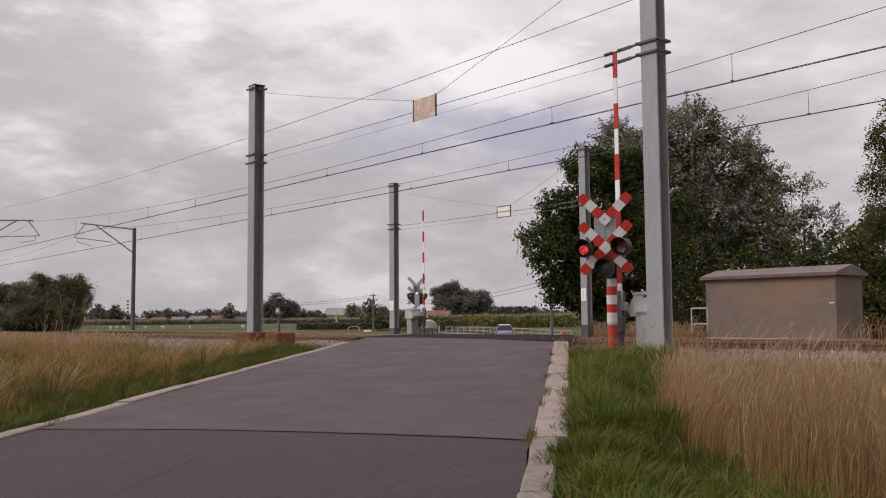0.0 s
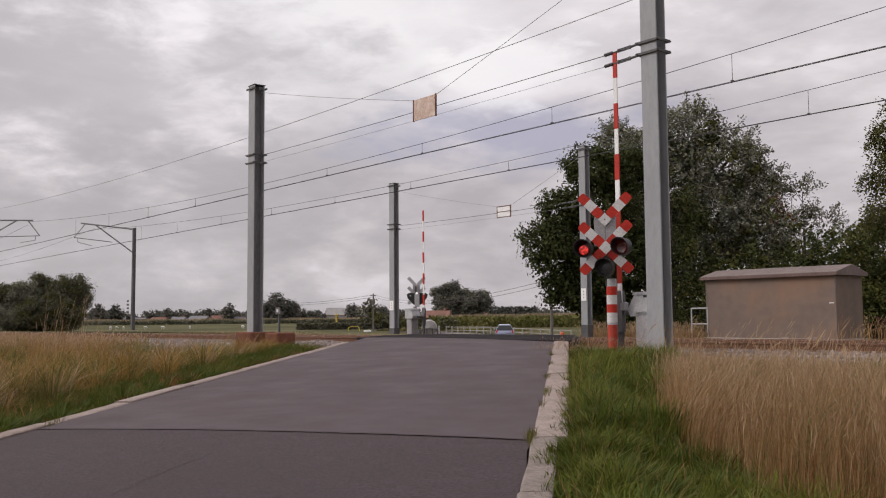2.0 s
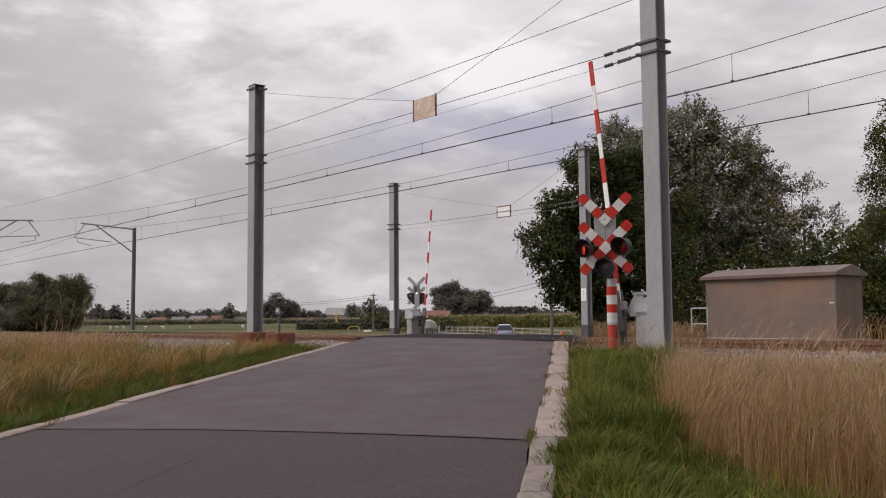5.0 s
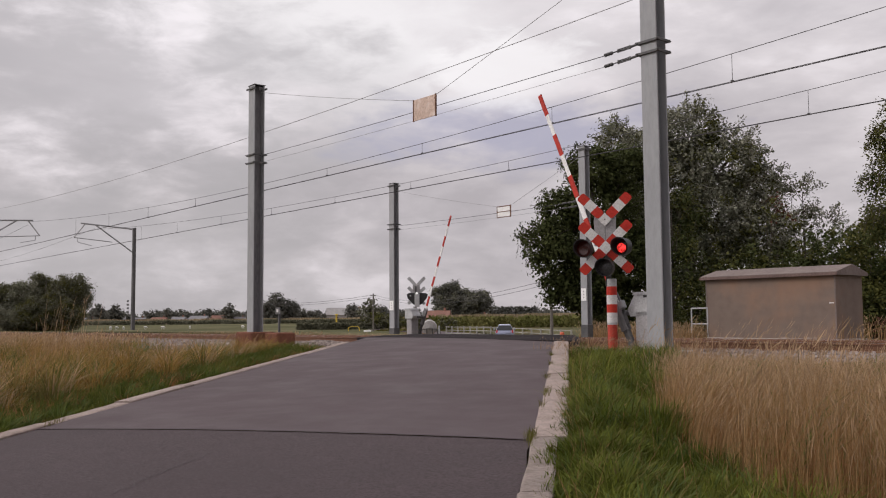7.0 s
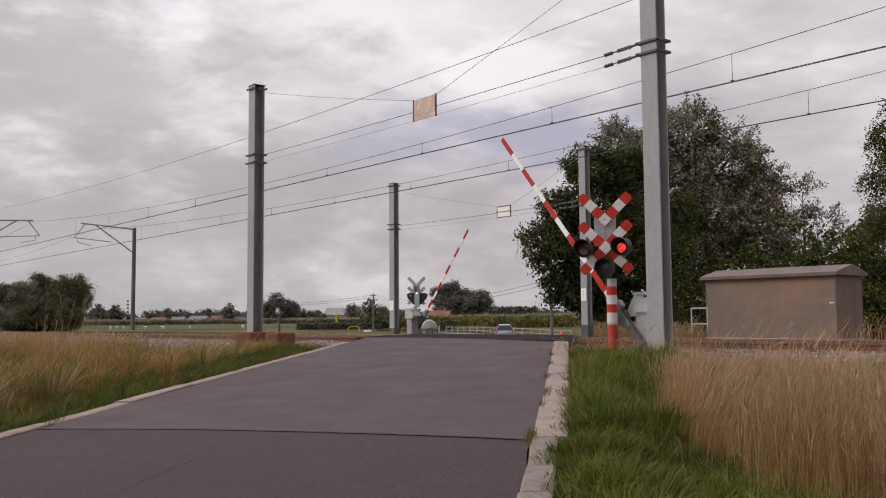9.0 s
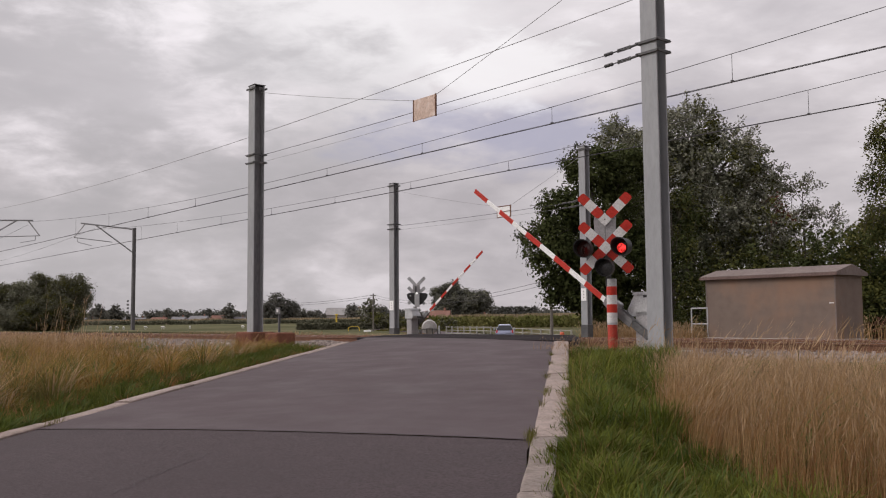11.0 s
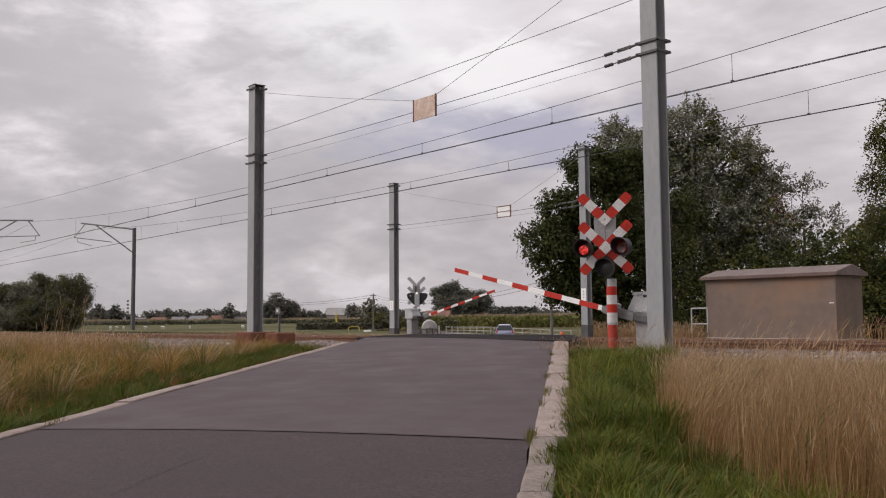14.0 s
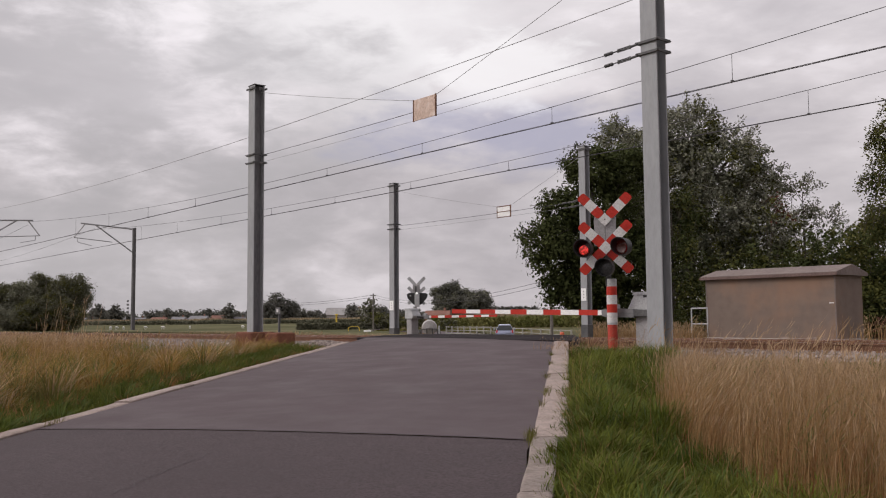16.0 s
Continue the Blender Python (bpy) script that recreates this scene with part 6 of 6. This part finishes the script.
def make_right_verge():
    rng = np.random.default_rng(51)

    def bound(s):
        return np.interp(s, [-4, -0.5, 0.2, 1.0, 1.7, 2.8, 4.3, 5.8, 7.8, 9.1, 11.5, 14], [2.3, 1.5, 1.3, 1.19, 1.06, 1.18, 1.33, 1.49, 1.71, 1.86, 2.05, 2.1])
    # fresh grass along the kerb: a low sward with tufts standing in it
    def strip_of(n, lo, hi, near):
        s = np.where(rng.random(n) < near, rng.uniform(lo, 4.0, n), rng.uniform(lo, hi, n))
        r0 = np.interp(s, [-3, 0.2, 2.2, 4.5, 10, 13], [0.10, 0.11, 0.17, 0.25, 0.36, 0.42])
        r = r0 + rng.random(n) ** 0.9 * (bound(s) + 0.08 - r0)
        wave = np.array([noise.noise(Vector((a * 1.4, b * 1.1, 0))) for a, b in zip(r, s)])
        return r, s, wave, np.clip((r - 0.02) / 0.55, 0.42, 1)

    n = 26000
    r, s, wave, rise = strip_of(n, -3.5, 13.2, 0.45)
    h = (0.20 * rise + 0.08 * wave) * rng.uniform(0.5, 1.3, n) * np.interp(s, [3, 9, 10.5, 12], [1.0, 1.0, 0.8, 0.5])
    x, y = to_xy(r, s)
    grass_patch("verge_grass", x, y, np.clip(h, 0.04, 0.5), rng.uniform(0.005, 0.010, n), 0.50, 0.06, "grass", "lush green grass along the kerb", rng, flow=0.65)
    for n, per, mn, nm, lb, hh in ((1150, 24, "grass", "grass_tufts", "bright green arching tufts on the verge", 0.40), (420, 16, "grass_deep", "deep_green_tufts", "darker green broad-leaved tufts on the verge", 0.44), (260, 10, "grass_olive", "yellowing_tufts", "yellowing tufts among the green verge", 0.42)):
        r, s, wave, rise = strip_of(n, -3.5, 12.6, 0.50)
        h = hh * rise * (0.85 + 0.7 * wave) * np.interp(s, [3, 9, 10.5, 12.5], [0.9, 1.1, 0.8, 0.4])
        x, y = to_xy(r, s)
        tuft_patch(nm, x, y, np.clip(h, 0.10, 0.62), per, 0.035, (0.006, 0.013), (0.25, 0.95), mn, lb, rng)
    # thin dry bents along the kerb side
    n = 420
    s = rng.uniform(-3, 12.5, n)
    r = 0.30 + rng.random(n) ** 1.6 * (bound(s) - 0.28)
    x, y = to_xy(r, s)
    grass_patch("verge_grass_dry", x, y, rng.uniform(0.18, 0.48, n) * np.interp(s, [9, 12.5], [1.0, 0.5]), rng.uniform(0.003, 0.006, n), 0.4, 0.08, "straw", "thin dry bents among the green verge", rng, (0.07, 0.0018, "straw"), flow=0.6)
    # green undergrowth at the feet of the dry stand
    n = 1500
    s = rng.uniform(-3.5, 6.5, n)
    r = bound(s) - 0.1 + rng.random(n) ** 1.3 * 5.0
    x, y = to_xy(r, s)
    k = np.array([noise.noise(Vector((a * 1.2, b * 1.2, 9))) for a, b in zip(r, s)]) > np.interp(r - bound(s), [0, 0.6, 1.5, 3.0], [0.12, 0.06, -0.04, 0.02]) - 0.5 * (s < 0.9)
    k &= x * x + y * y > 6.0
    tuft_patch("undergrowth", x[k], y[k], (rng.uniform(0.18, 0.55, n) * np.interp(r - bound(s), [0, 0.8], [0.5, 1.0]))[k], 16, 0.05, (0.005, 0.012), (0.2, 0.9), "grass", "green undergrowth among the dry grass", rng)
    # a few broad reed leaves
    n = 46
    s = rng.uniform(-1.0, 5.0, n)
    r = bound(s) + rng.uniform(0.5, 4.5, n)
    x, y = to_xy(r, s)
    k = x * x + y * y > 7.0
    tuft_patch("reed_leaves", x[k], y[k], rng.uniform(0.45, 0.72, n)[k], 4, 0.04, (0.012, 0.022), (0.35, 0.9), "grass_deep", "broad green reed leaves in the dry grass", rng)
    # tall dry stand, in tufts that sway
    for i in range(8):
        for j in range(9):
            r0, s0 = 0.0 + i * 1.15, -3.0 + j * 1.6
            n = 1750 if s0 < 4 else (1150 if s0 < 8 else 600)
            rr, ss = r0 + rng.random(n) * 1.3, s0 + rng.random(n) * 1.75
            edge = bound(ss) + 0.04 * np.sin(ss * 5.0) + rng.normal(0, 0.045, n)
            keep = rr > edge
            x, y = to_xy(rr, ss)
            keep &= (y < 12.8) & (x * x + y * y > 7.5)
            x, y, rr, ss = x[keep], y[keep], rr[keep], ss[keep]
            if len(x) < 30:
                continue
            m = len(x)
            wave = np.array([noise.noise(Vector((a * 0.9, b * 0.9, 4))) for a, b in zip(rr, ss)])
            h = (0.67 + 0.30 * wave) * rng.uniform(0.52, 1.24, m)
            h *= np.interp(y, [6.5, 8.0, 9.5, 11.0, 13.2], [1.0, 0.74, 0.46, 0.28, 0.16])
            c = to_xy(r0 + 0.6, s0 + 0.8)
            ctr = (c[0], c[1], float(land(c[0], c[1])))
            ob = grass_patch("dry_grass", x, y, h, rng.uniform(0.0016, 0.0034, m), 0.17, 0.13, "straw", "tall dry straw-coloured grass with seed heads", rng, (0.10, 0.0022, "straw_pale"), ctr, flow=0.60)
            k = m // 2
            v, q, t, off = blades(rng, feet(x[:k] + rng.normal(0, 0.05, k), y[:k] + rng.normal(0, 0.05, k)), h[:k] * rng.uniform(0.3, 0.8, k), rng.uniform(0.003, 0.006, k), 0.5, 0.1)
            c = new("dry_leaves", mesh_np("dry_leaves", v - np.array(ctr), q, "straw_rust"))
            c.parent = ob
            tagged(c, kind="stuff")
            SWAYING.append((ob, ctr, rng.uniform(0, 6.28), rng.uniform(1.3, 2.0)))


make_right_verge()


def make_tall_stems():
    rng = np.random.default_rng(57)
    n = 700
    rr, ss = rng.uniform(1.3, 8.5, n), rng.uniform(0.5, 10.8, n)
    x, y = to_xy(rr, ss)
    k = (y < 12.7) & (x * x + y * y > 9)
    grass_patch("tall_stems", x[k], y[k], (rng.uniform(0.55, 1.0, n) * np.interp(y, [4, 9, 12.5], [1.0, 0.95, 0.75]))[k], rng.uniform(0.003, 0.005, n)[k], 0.16, 0.28, "straw", "single tall dry stems over the grass", rng, (0.19, 0.0045, "straw_pale"), flow=0.3)
    # fallen straws lying across the stand
    n = 220
    rr, ss = rng.uniform(1.5, 7.5, n), rng.uniform(-0.5, 8.0, n)
    x, y = to_xy(rr, ss)
    k = x * x + y * y > 9
    grass_patch("fallen_straws", x[k], y[k], rng.uniform(0.5, 0.9, n)[k], rng.uniform(0.003, 0.006, n)[k], 0.85, 0.3, "straw_pale", "bent straws lying across the dry stand", rng)


make_tall_stems()


def make_left_verge():
    rng = np.random.default_rng(52)
    n = 30000
    s = rng.uniform(0.5, 18.5, n)
    r = -ROAD_W - 0.22 - rng.random(n) ** 1.2 * 2.4
    patch = np.array([noise.noise(Vector((a * 0.9, b * 0.9, 7))) for a, b in zip(r, s)])
    h = (0.13 + 0.10 * np.clip((-r - 5.4) / 0.8, 0, 1) + 0.08 * patch) * rng.uniform(0.5, 1.3, n)
    x, y = to_xy(r, s)
    k = y < 11.4
    grass_patch("verge_grass", x[k], y[k], np.clip(h, 0.04, 0.5)[k], rng.uniform(0.006, 0.012, n)[k], 0.5, 0.1, "grass", "low green grass on the road verge", rng, flow=1.0)
    n = 9000
    s = rng.uniform(0.5, 18.5, n)
    r = -ROAD_W - 0.3 - rng.random(n) * 3.0
    x, y = to_xy(r, s)
    k = y < 11.6
    grass_patch("verge_grass_dry", x[k], y[k], rng.uniform(0.10, 0.36, n)[k], rng.uniform(0.005, 0.009, n)[k], 0.45, 0.12, "grass_olive", "yellowing blades on the road verge", rng, flow=1.0)
    for i in range(9):
        for j in range(9):
            r0, s0 = -7.0 - (i + 1) * 1.7, 1.5 + j * 2.1
            n = 950
            rr, ss = r0 + rng.random(n) * 1.9, s0 + rng.random(n) * 2.3
            wave = np.array([noise.noise(Vector((a * 0.55, b * 0.55, 14))) for a, b in zip(rr, ss)])
            keep = (rr < -6.35 - 0.45 * np.sin(ss * 1.7) + rng.normal(0, 0.5, n)) & (rng.random(n) < 0.75 + wave)
            x, y = to_xy(rr, ss)
            keep &= (y < np.where(x < -31, 13.2, 11.7) + 0.25 * np.sin(x)) & (x < -9.5)
            if keep.sum() < 40:
                continue
            x, y, wv = x[keep], y[keep], wave[keep]
            m = len(x)
            h = (0.50 + 0.70 * wv) * rng.uniform(0.45, 1.3, m) * np.where(x < -25.5, 1.0, np.interp(y, [7.5, 9.5, 11.5, 13.0], [1.0, 0.85, 0.55, 0.3])) * np.interp(x, [-31, -27, -24], [1.25, 1.15, 1.0])
            c = to_xy(r0 + 0.9, s0 + 1.1)
            ctr = (c[0], c[1], float(land(c[0], c[1])))
            tone = np.array([1.7 * noise.noise(Vector((a * 0.42, b * 0.9, 31))) - 0.02 for a, b in zip(x, y)]) + rng.normal(0, 0.16, m)
            w = rng.uniform(0.005, 0.010, m)
            sel = tone > -0.08
            ob = grass_patch("dry_grass", x[sel], y[sel], h[sel], w[sel], 0.40, 0.15, "straw_gold", "tangled dry golden grass on the bank", rng, (0.15, 0.006, "straw"), ctr, flow=1.3)
            for lo, hi, mn, nm in ((-9, -0.28, "grass", "green_blades"), (-0.30, -0.06, "grass_olive", "olive_blades"), (0.10, 0.30, "straw_rust", "rusty_blades")):
                sel = (tone > lo) & (tone < hi)
                if sel.sum() < 4:
                    continue
                v, q, t, off = blades(rng, feet(x[sel], y[sel]), h[sel] * rng.uniform(0.7, 1.1, sel.sum()), w[sel] * 1.2, 0.45, 0.12, 1.3)
                c = new(nm, mesh_np(nm, v - np.array(ctr), q, mn))
                c.parent = ob
                tagged(c, kind="stuff")
            SWAYING.append((ob, ctr, rng.uniform(0, 6.28), rng.uniform(1.3, 2.0)))
    # arching clumps on the bank and low green tufts along the kerb
    n = 950
    s = rng.uniform(1.5, 17.5, n)
    r = -6.4 - rng.random(n) ** 1.2 * 9.0
    x, y = to_xy(r, s)
    k = (y < 11.6) & (x < -9.5)
    hh = rng.uniform(0.35, 0.95, n) * np.where(x < -25.5, 1.0, np.interp(y, [7.5, 9.5, 11.5], [1.0, 0.8, 0.45]))
    for mn, nm, lb, sel in (("straw_gold", "straw_clumps", "arching clumps of golden straw on the bank", np.arange(n) % 5 < 2), ("straw_pale", "pale_clumps", "arching pale clumps on the bank", np.arange(n) % 5 == 2), ("grass_olive", "olive_clumps", "olive clumps among the dry grass", np.arange(n) % 5 == 3), ("grass_deep", "green_clumps", "green clumps among the dry grass", np.arange(n) % 5 == 4)):
        tuft_patch(nm, x[k & sel], y[k & sel], hh[k & sel], 46, 0.11, (0.006, 0.013), (0.3, 1.1), mn, lb, rng)
    n = 900
    s = rng.uniform(0.5, 18.0, n)
    r = -ROAD_W - 0.30 - rng.random(n) ** 1.1 * 2.0
    x, y = to_xy(r, s)
    k = y < 11.5
    tuft_patch("grass_tufts", x[k], y[k], rng.uniform(0.12, 0.32, n)[k], 22, 0.05, (0.007, 0.014), (0.3, 1.0), "grass_deep", "deep green tufts along the kerb", rng)
    n = 260
    s = rng.uniform(0.5, 18.0, n)
    r = -ROAD_W - 0.25 - rng.random(n) ** 1.4 * 2.6
    x, y = to_xy(r, s)
    k = y < 11.5
    tuft_patch("dry_tufts", x[k], y[k], rng.uniform(0.12, 0.34, n)[k], 18, 0.06, (0.005, 0.011), (0.4, 1.1), "straw_rust", "brown withered tufts along the kerb", rng)
    # far along the bank
    n = 26000
    x = rng.uniform(-95, -27, n)
    y = rng.uniform(5.5, 13.6, n)
    k = (x - EDGE0.x) * ROAD_N.x + (y - EDGE0.y) * ROAD_N.y < -15
    k &= (x < -31) | (y < 12.3)
    x, y = x[k], y[k]
    m = len(x)
    grass_patch("bank_grass", x, y, rng.uniform(0.18, 0.48, m) * np.where(x < -31, 1.25, np.interp(y, [8, 11, 13], [1.0, 0.6, 0.3])), rng.uniform(0.012, 0.026, m), 0.35, 0.15, "straw", "dry grass along the railway bank", rng, (0.16, 0.016, "straw_pale"))
    # a few tall stalks
    n = 30
    at = [polar(-0.425 + rng.normal(0, 0.017), 27 + rng.normal(0, 1.0)) for _ in range(n)]
    x, y = np.array([a[0] for a in at]), np.array([a[1] for a in at])
    grass_patch("tall_stalks", x, y, rng.uniform(0.9, 1.9, n), np.full(n, 0.016), 0.15, 0.12, "straw_pale", "single tall pale stalks over the bank", rng, (0.35, 0.006, "straw_pale"))


make_left_verge()


def make_track_weeds():
    rng = np.random.default_rng(53)
    n = 5200
    x = np.concatenate([rng.uniform(-22.2, -17.5, 2600), rng.uniform(-12.5, -3, 1300), rng.uniform(-60, -33, 1300)])
    y = np.concatenate([rng.uniform(24.2, 27.2, 2600), rng.uniform(24.2, 29.0, 1300), rng.uniform(24.2, 29, 1300)])
    k = np.abs((x - EDGE0.x) * ROAD_N.x + (y - EDGE0.y) * ROAD_N.y + ROAD_W / 2) > 3.4
    x, y = x[k], y[k]
    m = len(x)
    grass_patch("track_weeds", x, y, rng.uniform(0.2, 0.75, m) * np.where(x < -30, 0.25, 1.0), rng.uniform(0.010, 0.02, m), 0.3, 0.1, "straw", "dry weeds beyond the tracks", rng, (0.16, 0.008, "straw_pale"))
    n = 900
    x, y = rng.uniform(-12.6, -9.0, n), rng.uniform(12.6, 14.3, n)
    grass_patch("mast_weeds", x, y, rng.uniform(0.10, 0.38, n), rng.uniform(0.004, 0.008, n), 0.35, 0.15, "straw", "dry weeds round the signal post and mast", rng, (0.10, 0.0035, "straw_pale"))
    n = 1500
    x, y = rng.uniform(-26, -22.8, n), rng.uniform(11.9, 12.5, n)
    grass_patch("foundation_weeds", x, y, rng.uniform(0.06, 0.22, n), rng.uniform(0.006, 0.012, n), 0.35, 0.1, "straw_rust", "brown weeds before the mast foundation", rng, (0.10, 0.008, "straw"))
    # tufts in the joints of the kerbs
    xs, ys = [], []
    for r0, s0, k in ((0.0, 1.95, 170), (0.03, 3.9, 40), (0.01, 6.9, 60), (0.02, 8.8, 50), (0.05, 5.0, 90), (-ROAD_W, 3.6, 60), (-ROAD_W - 0.1, 9.3, 40), (0.0, 10.7, 60)):
        splay = 0.10 * s0 / 14.6 if r0 > -1 else 0.0
        a, c = to_xy(r0 + splay + rng.normal(0, 0.022, k), s0 + rng.normal(0, 0.13, k))
        xs.append(a)
        ys.append(c)
    x, y = np.concatenate(xs), np.concatenate(ys)
    p = np.stack([x, y, crown(y) + 0.02], 1)
    n = len(x)
    v, q, t, off = blades(rng, p, rng.uniform(0.03, 0.11, n), rng.uniform(0.003, 0.006, n), 0.7, 0.0)
    tagged(new("kerb_tufts", mesh_np("kerb_tufts", v, q, "grass_olive")), "small grass tufts in the kerb joints", "grass", kind="stuff")


make_track_weeds()


# ---- movement ----
def motions():
    # booms: seconds and degrees of lowering
    down = [(0.0, 0.0), (4.2, 0.0), (4.5, 2.6), (5.0, 7.2), (6.3, 18.7), (7.0, 24.3), (7.5, 28.2), (8.0, 32.2), (8.5, 36.2), (9.0, 40.4), (10.0, 48.4), (11.3, 58.8), (12.0, 64.0), (12.5, 67.6),
            (13.0, 71.2), (13.5, 74.8), (14.0, 78.5), (14.5, 82.0), (15.0, 85.8), (15.4, 88.6), (15.6, 89.4), (15.8, 89.6), (16.0, 89.6)]
    walk(boom, [(t, pose(0, 0, 0, 0, -a * 0.995, 0)) for t, a in down])
    walk(far_boom, [(t, pose(0, 0, 0, 0, -a * (0.985 if a < 85 else 1.0), 0)) for t, a in down])
    # lamps flash by turns: the lit face turns to the front and back
    period, mid, half = 0.9256, 0.62, 0.235
    for lamp, shift in ((signal_lamps[1], 0.0), (signal_lamps[0], period / 2)):
        rows, place = [], lamp.matrix_basis.translation.copy()
        for k in range(-1, 18):
            c = mid + shift + k * period
            for t, a in ((c - half - 0.05, 180), (c - half - 0.017, 120), (c - half + 0.017, 60), (c - half + 0.05, 0), (c + half - 0.05, 0), (c + half - 0.017, -60), (c + half + 0.017, -120), (c + half + 0.05, -180)):
                rows.append((t, pose(place.x, place.y, place.z, 0, 0, a)))
        inside = [r for r in rows if 0.02 < r[0] < 15.98]
        first = [r for r in rows if r[0] <= 0.02][-1][1]
        last = [r for r in rows if r[0] >= 15.98][0][1]
        walk(lamp, [(0.0, first)] + inside + [(16.0, last)])
    # the dry grass nods in the wind
    for ob, c, ph, per in SWAYING:
        rows = []
        for k in range(41):
            t = 0.4 * k
            a = 1.1 * math.sin(6.283 * t / per + ph) + 0.5 * math.sin(6.283 * t / (per * 2.7) + 2 * ph)
            rows.append((t, Matrix.Translation(c) @ Matrix.Rotation(radians(a), 4, Vector((-WIND.y, WIND.x, 0)))))
        walk(ob, rows)


motions()
